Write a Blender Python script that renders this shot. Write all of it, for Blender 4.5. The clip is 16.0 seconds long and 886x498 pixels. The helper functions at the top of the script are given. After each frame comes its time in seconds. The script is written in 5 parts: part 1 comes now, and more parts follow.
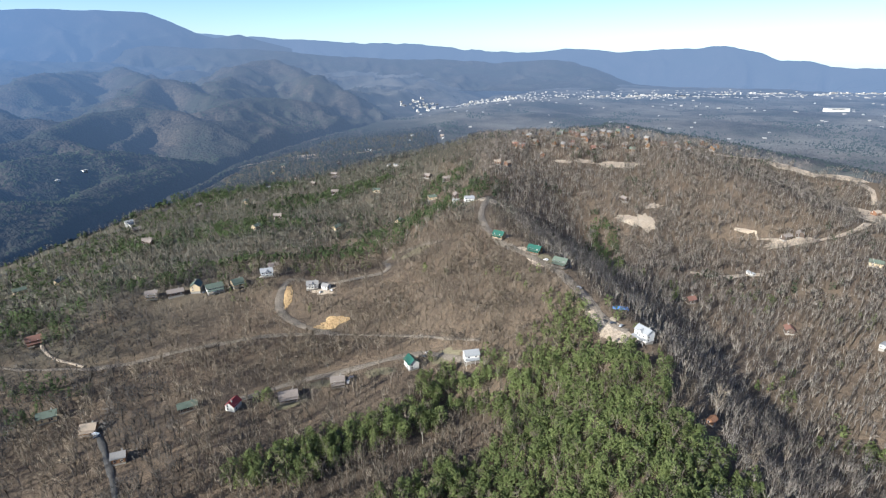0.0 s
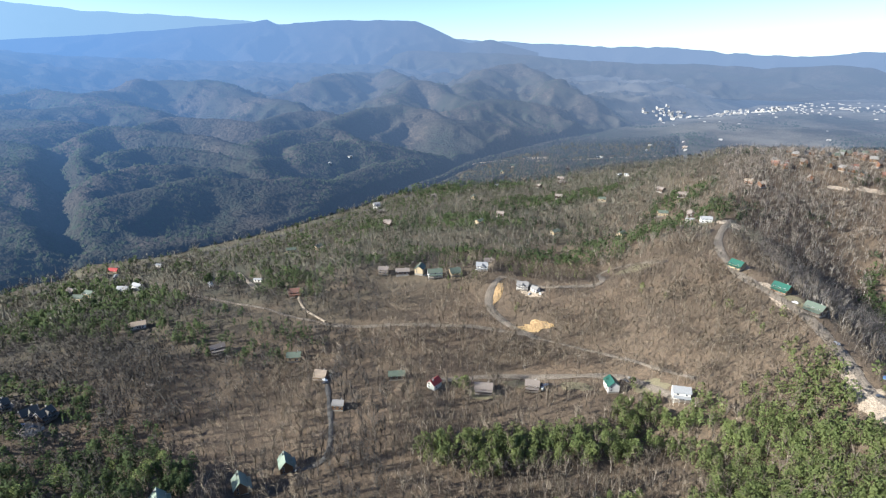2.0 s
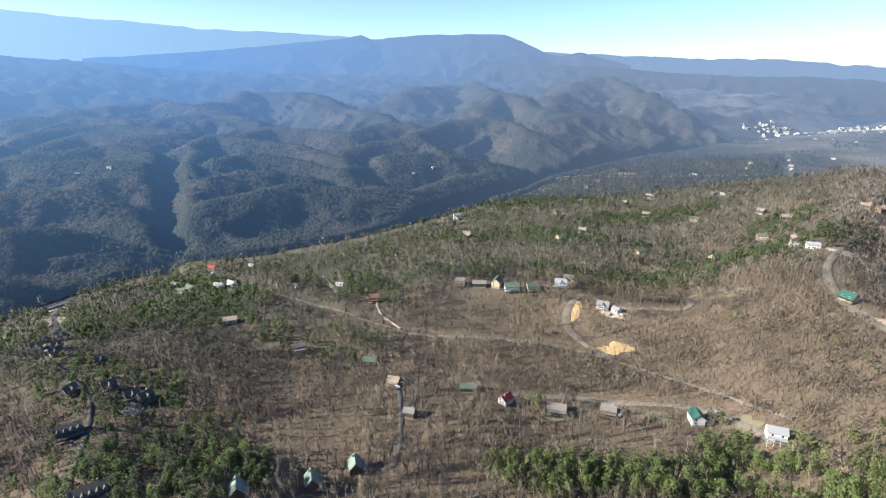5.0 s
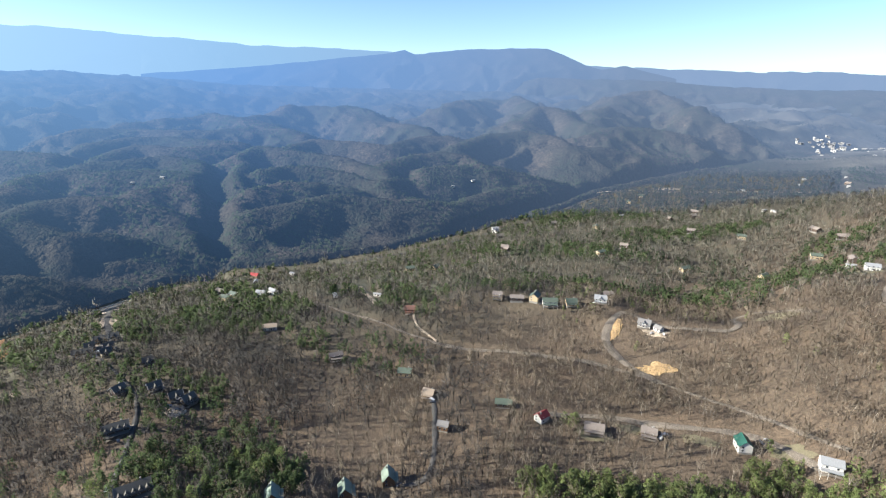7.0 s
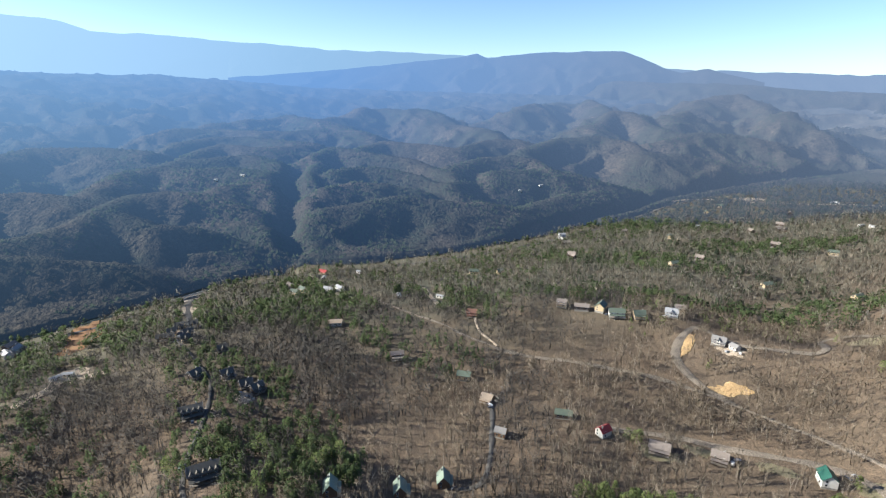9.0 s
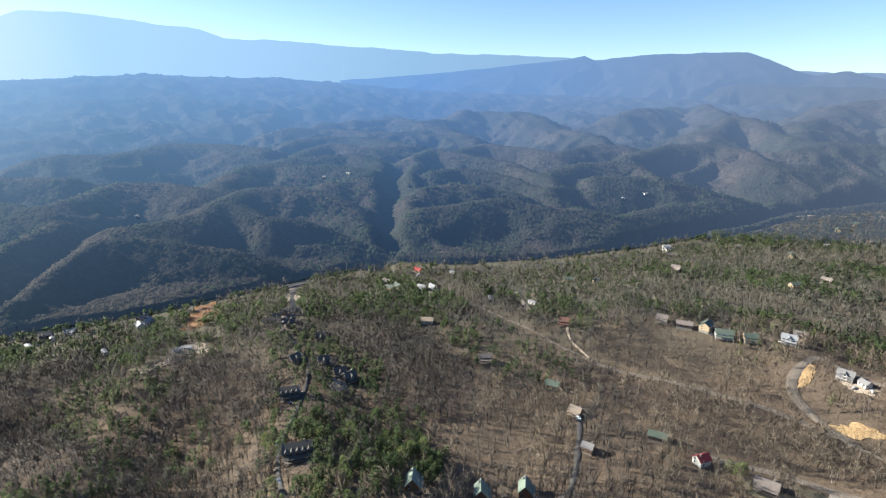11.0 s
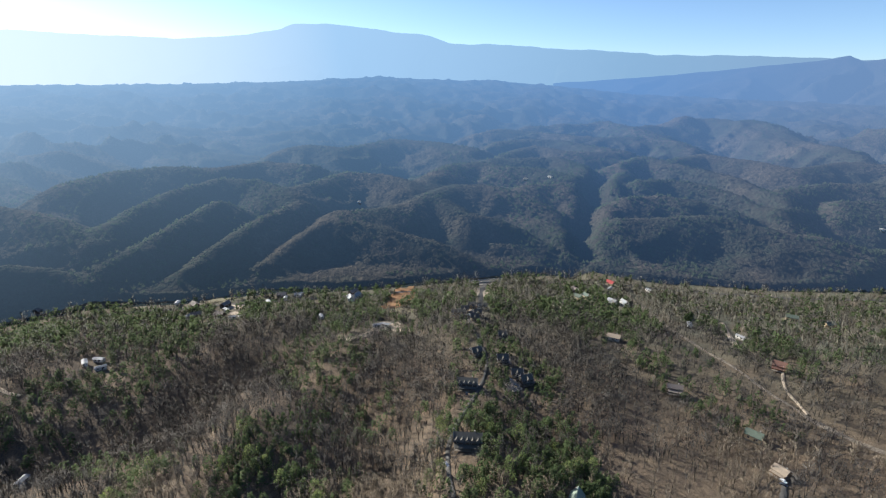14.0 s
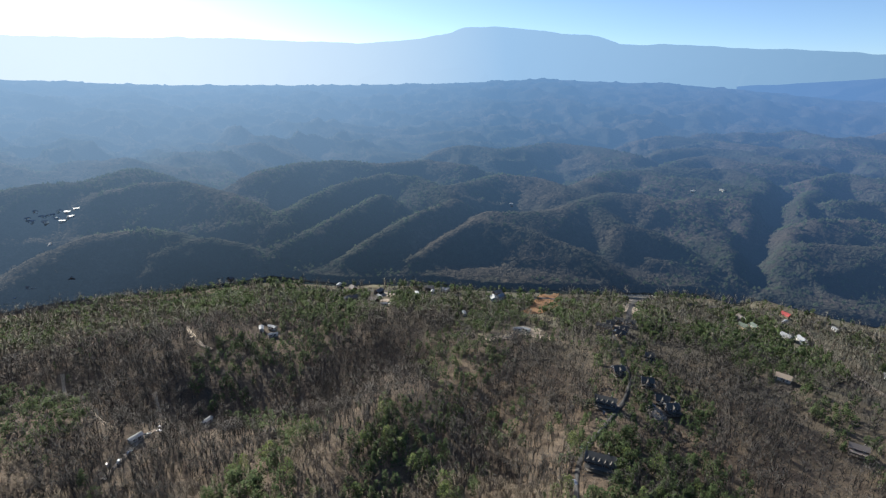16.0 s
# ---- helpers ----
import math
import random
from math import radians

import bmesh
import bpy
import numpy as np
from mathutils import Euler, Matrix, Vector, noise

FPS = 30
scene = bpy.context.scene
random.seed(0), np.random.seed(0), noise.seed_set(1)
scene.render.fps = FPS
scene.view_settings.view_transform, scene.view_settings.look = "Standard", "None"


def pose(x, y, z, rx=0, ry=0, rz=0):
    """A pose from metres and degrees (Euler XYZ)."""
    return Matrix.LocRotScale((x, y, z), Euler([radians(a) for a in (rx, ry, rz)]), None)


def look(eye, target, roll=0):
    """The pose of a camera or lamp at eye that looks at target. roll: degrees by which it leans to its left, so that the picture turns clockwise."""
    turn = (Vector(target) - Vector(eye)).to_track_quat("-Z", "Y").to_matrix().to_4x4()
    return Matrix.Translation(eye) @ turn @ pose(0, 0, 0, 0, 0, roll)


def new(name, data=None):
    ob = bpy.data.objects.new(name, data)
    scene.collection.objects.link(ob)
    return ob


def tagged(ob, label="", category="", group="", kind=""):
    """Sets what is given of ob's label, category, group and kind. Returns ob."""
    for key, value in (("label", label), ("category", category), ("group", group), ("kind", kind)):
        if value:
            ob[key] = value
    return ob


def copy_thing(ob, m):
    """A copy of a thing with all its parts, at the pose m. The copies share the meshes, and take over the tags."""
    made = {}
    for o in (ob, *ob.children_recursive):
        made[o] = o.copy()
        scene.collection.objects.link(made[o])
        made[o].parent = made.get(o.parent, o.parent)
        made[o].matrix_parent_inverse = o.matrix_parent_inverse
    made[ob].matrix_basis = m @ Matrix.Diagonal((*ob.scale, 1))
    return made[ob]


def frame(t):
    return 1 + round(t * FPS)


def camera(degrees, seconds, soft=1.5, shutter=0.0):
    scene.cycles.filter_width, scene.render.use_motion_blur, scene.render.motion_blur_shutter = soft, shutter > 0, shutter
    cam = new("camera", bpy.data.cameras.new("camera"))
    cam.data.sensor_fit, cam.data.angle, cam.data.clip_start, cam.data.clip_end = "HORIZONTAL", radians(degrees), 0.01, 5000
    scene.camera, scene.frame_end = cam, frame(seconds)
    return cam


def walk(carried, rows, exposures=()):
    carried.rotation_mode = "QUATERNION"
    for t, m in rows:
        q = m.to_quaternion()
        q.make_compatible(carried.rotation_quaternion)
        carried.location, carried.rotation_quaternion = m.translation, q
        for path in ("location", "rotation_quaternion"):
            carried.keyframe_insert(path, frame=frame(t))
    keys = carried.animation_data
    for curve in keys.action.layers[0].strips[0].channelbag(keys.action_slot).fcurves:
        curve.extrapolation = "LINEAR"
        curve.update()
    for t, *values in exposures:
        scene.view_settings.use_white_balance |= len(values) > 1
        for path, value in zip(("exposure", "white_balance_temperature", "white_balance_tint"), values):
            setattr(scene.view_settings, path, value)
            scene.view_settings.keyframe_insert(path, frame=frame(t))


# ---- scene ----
cam = camera(79.56, 16.0, soft=1.2)
# seconds, eye, then yaw to the left, pitch up and roll in degrees
PATH = [
    (0.0, -0.00, -0.00, 300.00, 0.000, -20.535, 0.359),
    (0.5, 0.31, 0.73, 300.24, 8.120, -20.526, 0.279),
    (1.0, 0.57, 1.41, 300.43, 14.785, -20.485, 0.226),
    (1.5, 0.77, 2.01, 300.55, 20.638, -20.384, 0.261),
    (2.0, 0.88, 2.53, 300.57, 24.501, -20.284, 0.234),
    (2.5, 0.87, 2.98, 300.55, 27.344, -20.157, 0.215),
    (3.0, 0.84, 3.34, 300.54, 29.284, -19.998, 0.176),
    (3.5, 0.82, 3.59, 300.56, 30.515, -19.889, 0.116),
    (4.0, 0.78, 3.75, 300.57, 31.515, -19.789, 0.079),
    (6.5, 0.47, 3.97, 300.44, 36.516, -17.732, -0.104),
    (7.0, 0.39, 4.17, 300.44, 37.750, -17.662, -0.146),
    (7.5, 0.33, 4.43, 300.44, 39.463, -17.566, -0.168),
    (8.0, 0.28, 4.71, 300.41, 41.225, -17.467, -0.161),
    (8.5, 0.24, 4.99, 300.35, 43.071, -17.360, -0.128),
    (9.0, 0.21, 5.24, 300.27, 45.049, -17.301, -0.126),
    (11.5, -0.35, 5.47, 300.15, 58.683, -16.939, 0.129),
    (12.0, -0.29, 5.75, 300.28, 61.895, -16.898, 0.254),
    (12.5, -0.20, 6.02, 300.46, 65.502, -16.873, 0.360),
    (13.0, -0.12, 6.27, 300.73, 69.292, -16.842, 0.463),
    (13.5, -0.01, 6.50, 301.10, 73.058, -16.843, 0.422),
    (14.0, 0.16, 6.68, 301.58, 77.114, -16.847, 0.534),
    (14.5, 0.43, 6.80, 302.15, 81.239, -16.864, 0.650),
    (15.0, 0.75, 6.87, 302.77, 85.697, -16.887, 0.881),
    (15.5, 1.11, 6.92, 303.44, 89.822, -16.940, 0.988),
    (16.0, 1.45, 6.97, 304.13, 93.635, -16.898, 0.991),
]
walk(cam, [(t, Matrix.Translation((x, y, z)) @ pose(0, 0, 0, 0, 0, yaw) @ pose(0, 0, 0, 90 + pitch) @ pose(0, 0, 0, 0, 0, roll))
           for t, x, y, z, yaw, pitch, roll in PATH],
     exposures=((0.0, 1.40, 5650, 10), (1.0, 1.58, 5700, 10), (2.0, 1.66, 5780, 10), (4.0, 1.72, 5880, 10), (9.0, 1.59, 5960, 10), (12.5, 1.50, 6000, 10), (16.0, 1.15, 5920, 10)))

# ---------- world and sun ----------
SUN_AZ, SUN_EL = 131.0, 26.0          # left of +y, above the horizon
world = bpy.data.worlds.new("sky")
scene.world = world
world.use_nodes = True
wt = world.node_tree
sky = wt.nodes.new("ShaderNodeTexSky")
sky.sky_type = 'NISHITA'
sky.sun_disc = False
sky.sun_elevation = radians(SUN_EL)
sky.sun_rotation = radians(360 - SUN_AZ)
sky.altitude = 600
sky.air_density, sky.dust_density, sky.ozone_density = 0.74, 0.5, 1.5
bg = wt.nodes["Background"]
cool = wt.nodes.new("ShaderNodeMix")
cool.data_type, cool.blend_type = 'RGBA', 'MULTIPLY'
cool.inputs[0].default_value = 1.0
cool.inputs[7].default_value = (0.93, 0.985, 1.03, 1)
wt.links.new(sky.outputs[0], cool.inputs[6])
wt.links.new(cool.outputs[2], bg.inputs[0])
bg.inputs[1].default_value = 0.064
sun_data = bpy.data.lights.new("sun", 'SUN')
sun_data.energy, sun_data.angle, sun_data.color = 4.5, radians(0.6), (1.0, 0.915, 0.75)
sun = new("sun", sun_data)
sx, sy = -math.sin(radians(SUN_AZ)), math.cos(radians(SUN_AZ))
sun.matrix_world = look((0, 0, 900), (-sx * 100, -sy * 100, 900 - 100 * math.tan(radians(SUN_EL))))

# ---------- materials ----------
def mat(name, rough=0.85):
    m = bpy.data.materials.new(name)
    m.use_nodes = True
    b = m.node_tree.nodes["Principled BSDF"]
    b.inputs["Roughness"].default_value = rough
    b.inputs["Specular IOR Level"].default_value = 0.2
    return m, m.node_tree, b


def node(nt, kind, **inputs):
    n = nt.nodes.new(kind)
    for key, value in inputs.items():
        n.inputs[key.replace("_", " ")].default_value = value
    return n


def mix(nt, fac, a, b):
    n = nt.nodes.new("ShaderNodeMix")
    n.data_type = 'RGBA'
    for sock, v in ((n.inputs[0], fac), (n.inputs[6], a), (n.inputs[7], b)):
        if isinstance(v, bpy.types.NodeSocket):
            nt.links.new(v, sock)
        elif isinstance(v, tuple):
            sock.default_value = (*v, 1)
        else:
            sock.default_value = v
    return n.outputs[2]


def place(nt):
    return nt.nodes.new("ShaderNodeNewGeometry").outputs["Position"]


def noise_tex(nt, scale, detail=4.0, coords=None, low=0.35, high=0.65, rough=0.6):
    n = node(nt, "ShaderNodeTexNoise", Scale=scale, Detail=detail, Roughness=rough)
    nt.links.new(coords if coords is not None else place(nt), n.inputs["Vector"])
    r = nt.nodes.new("ShaderNodeMapRange")
    r.inputs[1].default_value, r.inputs[2].default_value = low, high
    nt.links.new(n.outputs[0], r.inputs[0])
    return r.outputs[0]


def bumped(nt, b, height, strength=0.4, distance=0.5):
    n = node(nt, "ShaderNodeBump", Strength=strength, Distance=distance)
    nt.links.new(height, n.inputs["Height"])
    nt.links.new(n.outputs[0], b.inputs["Normal"])


def soil(name, a, b_, c, scale=0.02, fine=0.5, bump=0.6):
    """A ground surface of three colours mottled at two scales."""
    m, nt, b = mat(name, 0.95)
    broad = noise_tex(nt, scale, 5)
    grain = noise_tex(nt, fine, 6, low=0.3, high=0.7)
    col = mix(nt, grain, mix(nt, broad, a, b_), c)
    crumb = noise_tex(nt, 1.3, 4, low=0.42, high=0.66)
    col = mix(nt, crumb, col, tuple(v * 0.65 for v in c))
    nt.links.new(col, b.inputs["Base Color"])
    bumped(nt, b, grain, bump, 1.0)
    return m


def greyed_ground(m, colour):
    """Grey-olive colour mixed in patches into the ground, rising towards the northwest."""
    nt = m.node_tree
    b = nt.nodes["Principled BSDF"]
    base = b.inputs["Base Color"].links[0].from_socket
    down = nt.nodes.new("ShaderNodeVectorMath")
    down.operation = 'DOT_PRODUCT'
    down.inputs[1].default_value = (-1.0, 0.6, 0)
    nt.links.new(place(nt), down.inputs[0])
    reach = nt.nodes.new("ShaderNodeMapRange")
    reach.inputs[1].default_value, reach.inputs[2].default_value = 440.0, 680.0
    nt.links.new(down.outputs["Value"], reach.inputs[0])
    cover = nt.nodes.new("ShaderNodeMath")
    cover.operation = 'MULTIPLY'
    nt.links.new(noise_tex(nt, 0.03, 5, low=0.2, high=0.6), cover.inputs[0])
    nt.links.new(reach.outputs[0], cover.inputs[1])
    nt.links.new(mix(nt, cover.outputs[0], base, colour), b.inputs["Base Color"])


def tinted(name, dark, light, third, rough=0.9, power=1.0):
    """Plants: colour by each plant's own tint, with fine mottling."""
    m, nt, b = mat(name, rough)
    at = nt.nodes.new("ShaderNodeAttribute")
    at.attribute_name = "tint"
    grain = noise_tex(nt, 0.9, 3)
    patch = noise_tex(nt, 0.012, 3, low=0.4, high=0.6)
    own = nt.nodes.new("ShaderNodeMath")
    own.operation = 'POWER'
    own.inputs[1].default_value = power
    nt.links.new(at.outputs["Fac"], own.inputs[0])
    col = mix(nt, own.outputs[0], dark, light)
    half = nt.nodes.new("ShaderNodeMath")
    half.operation = 'MULTIPLY'
    half.inputs[1].default_value = 0.6
    nt.links.new(patch, half.inputs[0])
    col = mix(nt, half.outputs[0], col, third)
    col = mix(nt, grain, col, tuple(v * 0.7 for v in dark))
    nt.links.new(col, b.inputs["Base Color"])
    return m


LITTER = soil("leaf_litter", (0.198, 0.142, 0.095), (0.148, 0.113, 0.078), (0.108, 0.084, 0.062), 0.015, 0.28)
greyed_ground(LITTER, (0.098, 0.096, 0.070))
GRASS = soil("winter_grass", (0.175, 0.160, 0.095), (0.125, 0.125, 0.065), (0.21, 0.18, 0.12), 0.05, 0.8, 0.3)
GRAVEL = soil("gravel", (0.29, 0.25, 0.205), (0.22, 0.19, 0.155), (0.15, 0.125, 0.10), 0.06, 0.9, 0.3)
ASPHALT = soil("asphalt", (0.095, 0.092, 0.088), (0.075, 0.072, 0.069), (0.11, 0.104, 0.098), 0.05, 0.6, 0.2)
CLAY = soil("bare_clay", (0.58, 0.42, 0.22), (0.48, 0.33, 0.17), (0.36, 0.24, 0.12), 0.08, 0.4, 0.8)
SAND = soil("bare_sand", (0.54, 0.47, 0.375), (0.43, 0.36, 0.28), (0.34, 0.27, 0.20), 0.06, 0.4, 0.6)
REDFIELD = soil("red_field", (0.36, 0.17, 0.075), (0.27, 0.15, 0.075), (0.22, 0.13, 0.07), 0.04, 0.6, 0.3)
BARK = tinted("grey_bark", (0.19, 0.160, 0.126), (0.50, 0.45, 0.38), (0.24, 0.20, 0.16), power=2.0)
# pale eastern bark, lightened further to stand for sunlit trunks
PALE_BARK = tinted("pale_bark", (0.24, 0.215, 0.185), (0.48, 0.44, 0.39), (0.30, 0.265, 0.225), power=1.2)
TWIG = tinted("bare_twigs", (0.158, 0.130, 0.097), (0.285, 0.235, 0.176), (0.216, 0.165, 0.117))
# eastern twigs, likewise lightened as if in sun
PALE_TWIG = tinted("pale_twigs", (0.210, 0.182, 0.155), (0.345, 0.302, 0.258), (0.275, 0.224, 0.184))
VALLEY_TWIG = tinted("valley_twigs", (0.145, 0.138, 0.112), (0.255, 0.240, 0.195), (0.165, 0.160, 0.118))
# hardwoods of the shaded valley side: shade and haze put into the colour
SHADED_TWIG = tinted("shaded_twigs", (0.074, 0.070, 0.066), (0.125, 0.114, 0.104), (0.104, 0.086, 0.072))
NEEDLES = tinted("pine_needles", (0.170, 0.215, 0.080), (0.325, 0.368, 0.138), (0.225, 0.262, 0.100), 0.8)
# pine needles darkened for the backlit west, shade put into the colour
DARK_NEEDLES = tinted("darkened_pine_needles", (0.070, 0.102, 0.042), (0.145, 0.188, 0.072), (0.095, 0.128, 0.054), 0.9)
# needles greyed for the mid valley, its haze put into the colour
DULL_NEEDLES = tinted("hazed_pine_needles", (0.070, 0.092, 0.052), (0.128, 0.152, 0.084), (0.092, 0.108, 0.066), 0.85)
for needles, share in ((NEEDLES, 0.45), (DARK_NEEDLES, 0.3), (DULL_NEEDLES, 0.3)):
    nt = needles.node_tree
    glow_through = nt.nodes.new("ShaderNodeBsdfTranslucent")
    nt.links.new(nt.nodes["Principled BSDF"].inputs["Base Color"].links[0].from_socket, glow_through.inputs[0])
    leaf = nt.nodes.new("ShaderNodeMixShader")
    leaf.inputs[0].default_value = share
    nt.links.new(nt.nodes["Principled BSDF"].outputs[0], leaf.inputs[1])
    nt.links.new(glow_through.outputs[0], leaf.inputs[2])
    nt.links.new(leaf.outputs[0], nt.nodes["Material Output"].inputs[0])
PINEBARK = tinted("pine_bark", (0.09, 0.07, 0.05), (0.16, 0.12, 0.09), (0.12, 0.09, 0.07))


def hazed_material(name, dark, light, green, reach=2300.0, lift=1.0, sunward=((0.235, 0.42, 0.67), (0.40, 0.60, 0.82)), fields=None, middle=(0.18, 0.345, 0.63)):
    """Wooded distance with its haze painted on: emission that grows beyond 610 m."""
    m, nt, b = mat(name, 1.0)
    b.inputs["Specular IOR Level"].default_value = 0
    pos = place(nt)

    def vector_node(op, a, v=None):
        n = nt.nodes.new("ShaderNodeVectorMath")
        n.operation = op
        nt.links.new(a, n.inputs[0])
        if v:
            n.inputs[1].default_value = v
        return n

    broad = noise_tex(nt, 0.008, 5)
    grain = noise_tex(nt, 0.07, 4, low=0.3, high=0.7)
    groves = noise_tex(nt, 0.0055, 6, low=0.44, high=0.56)
    col = mix(nt, groves, mix(nt, broad, dark, light), green)
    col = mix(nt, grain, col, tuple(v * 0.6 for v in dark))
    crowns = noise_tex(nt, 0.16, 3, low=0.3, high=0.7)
    # hollows between crowns darkened: their shade is put into the colour
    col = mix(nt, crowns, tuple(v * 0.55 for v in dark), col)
    if fields:
        north = nt.nodes.new("ShaderNodeMapRange")
        north.inputs[1].default_value, north.inputs[2].default_value = 1300.0, 2000.0
        nt.links.new(vector_node('DOT_PRODUCT', pos, (2.0, 1.0, 0)).outputs["Value"], north.inputs[0])
        flat = node(nt, "ShaderNodeMapping", Scale=(0.0035, 0.0035, 0.0))
        nt.links.new(pos, flat.inputs[0])
        open_land = noise_tex(nt, 1.0, 4, flat.outputs[0], 0.38, 0.66)
        cover = nt.nodes.new("ShaderNodeMath")
        cover.operation = 'MULTIPLY'
        nt.links.new(north.outputs[0], cover.inputs[0])
        nt.links.new(open_land, cover.inputs[1])
        col = mix(nt, cover.outputs[0], col, fields)
    nt.links.new(col, b.inputs["Base Color"])
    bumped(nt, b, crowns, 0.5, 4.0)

    def math_node(op, a, v):
        n = nt.nodes.new("ShaderNodeMath")
        n.operation = op
        for sock, value in ((n.inputs[0], a), (n.inputs[1], v)):
            if isinstance(value, bpy.types.NodeSocket):
                nt.links.new(value, sock)
            else:
                sock.default_value = value
        return n.outputs[0]

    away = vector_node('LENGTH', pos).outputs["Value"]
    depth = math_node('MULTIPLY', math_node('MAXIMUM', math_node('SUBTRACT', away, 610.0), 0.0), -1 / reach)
    # the painted haze thickens and brightens towards the sun
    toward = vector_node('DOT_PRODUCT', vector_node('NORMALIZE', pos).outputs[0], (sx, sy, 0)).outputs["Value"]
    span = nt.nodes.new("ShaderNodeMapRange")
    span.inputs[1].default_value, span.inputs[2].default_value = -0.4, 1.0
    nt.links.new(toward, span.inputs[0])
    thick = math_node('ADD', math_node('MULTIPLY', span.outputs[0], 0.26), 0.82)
    haze_share = math_node('SUBTRACT', 1.0, math_node('EXPONENT', math_node('MULTIPLY', depth, thick), 0.0))
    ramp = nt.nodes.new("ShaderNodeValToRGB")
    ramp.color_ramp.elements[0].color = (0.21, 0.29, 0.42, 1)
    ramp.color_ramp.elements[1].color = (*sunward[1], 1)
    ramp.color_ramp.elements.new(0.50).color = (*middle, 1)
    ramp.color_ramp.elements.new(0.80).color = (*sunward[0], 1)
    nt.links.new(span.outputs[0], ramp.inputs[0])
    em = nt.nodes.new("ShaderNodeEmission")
    em.inputs[1].default_value = HAZE_GLOW * lift
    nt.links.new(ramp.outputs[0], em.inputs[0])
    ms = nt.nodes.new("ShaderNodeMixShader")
    nt.links.new(haze_share, ms.inputs[0])
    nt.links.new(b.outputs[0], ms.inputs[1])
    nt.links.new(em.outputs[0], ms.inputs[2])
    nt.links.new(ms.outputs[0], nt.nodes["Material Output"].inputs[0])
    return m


HAZE_GLOW = 0.455         # brightness of the painted haze
FARWOOD = hazed_material("distant_woods", (0.070, 0.064, 0.054), (0.128, 0.102, 0.078), (0.040, 0.054, 0.038), fields=(0.165, 0.150, 0.126))
FARBRUSH = hazed_material("distant_brush", (0.150, 0.138, 0.115), (0.235, 0.215, 0.175), (0.150, 0.142, 0.108))
FARPINE = hazed_material("distant_pines", (0.052, 0.066, 0.042), (0.088, 0.104, 0.062), (0.064, 0.078, 0.048))
LOWRANGE = hazed_material("distant_low_range", (0.072, 0.068, 0.060), (0.125, 0.110, 0.092), (0.048, 0.062, 0.048), 2700)
RANGE = hazed_material("distant_range", (0.066, 0.060, 0.054), (0.110, 0.095, 0.080), (0.042, 0.055, 0.044), 2300)
HIGHRANGE = hazed_material("distant_high_range", (0.060, 0.060, 0.055), (0.090, 0.080, 0.070), (0.045, 0.060, 0.045), 1900, 1.1, ((0.37, 0.56, 0.76), (0.82, 0.92, 0.97)), middle=(0.26, 0.42, 0.59))


def painted(name, colour, rough=0.6, wear=0.25, scale=1.5, metal=0.0, boards=0.0):
    """Paint, metal sheet or timber with stains; boards: spacing of courses in metres."""
    m, nt, b = mat(name, rough)
    b.inputs["Metallic"].default_value = metal
    grain = noise_tex(nt, scale, 5, low=0.3, high=0.75)
    n = nt.nodes.new("ShaderNodeMath")
    n.operation = 'MULTIPLY'
    n.inputs[1].default_value = wear * 2
    nt.links.new(grain, n.inputs[0])
    nt.links.new(mix(nt, n.outputs[0], colour, tuple(v * 0.55 for v in colour)), b.inputs["Base Color"])
    if boards:
        wave = node(nt, "ShaderNodeTexWave", Scale=0.314 / boards, Distortion=0.3)
        wave.bands_direction = 'Z'
        nt.links.new(place(nt), wave.inputs["Vector"])
        bumped(nt, b, wave.outputs[1], 0.5, 0.04)
    return m


GREEN_METAL = painted("green_metal_roof", (0.030, 0.098, 0.074), 0.45, 0.2)
DULL_GREEN = painted("dull_green_roof", (0.115, 0.142, 0.112), 0.6, 0.4)
SAGE_METAL = painted("sage_green_metal_roof", (0.20, 0.245, 0.20), 0.55, 0.25)
GREY_SHINGLE = painted("grey_shingles", (0.23, 0.22, 0.21), 0.85, 0.3)
BROWN_SHINGLE = painted("brown_shingles", (0.235, 0.20, 0.175), 0.85, 0.4)
TAN_SHINGLE = painted("tan_shingles", (0.36, 0.29, 0.22), 0.85, 0.3)
RED_METAL = painted("red_metal_roof", (0.33, 0.060, 0.055), 0.5, 0.2)
PALE_METAL = painted("pale_metal_roof", (0.30, 0.305, 0.31), 0.55, 0.3)
DARK_SHINGLE = painted("dark_shingles", (0.115, 0.108, 0.094), 0.8, 0.3)
WHITE_PAINT = painted("white_siding", (0.64, 0.62, 0.575), 0.6, 0.12, 0.8, boards=0.2)
LOGS = painted("brown_logs", (0.21, 0.125, 0.07), 0.8, 0.35, boards=0.3)
ORANGE_LOGS = painted("orange_stained_logs", (0.23, 0.12, 0.07), 0.7, 0.3, boards=0.3)
DARK_WOOD = painted("dark_timber", (0.10, 0.075, 0.06), 0.8, 0.35, boards=0.25)
TAN_WALL = painted("tan_walls", (0.48, 0.38, 0.24), 0.8, 0.2)
STONE = painted("grey_stone", (0.30, 0.28, 0.25), 0.9, 0.4, 0.8)
DECK = painted("weathered_deck", (0.30, 0.26, 0.22), 0.85, 0.3)
GLASS = painted("dark_window_glass", (0.03, 0.035, 0.045), 0.08, 0.1)
BLUE_TARP = painted("blue_tarpaulin", (0.09, 0.23, 0.52), 0.5, 0.3)
WHITE_CAR = painted("white_car_paint", (0.78, 0.78, 0.78), 0.3, 0.05)
DARK_CAR = painted("dark_car_paint", (0.05, 0.06, 0.08), 0.3, 0.05)
SILVER_CAR = painted("silver_car_paint", (0.42, 0.43, 0.45), 0.35, 0.05, metal=0.4)
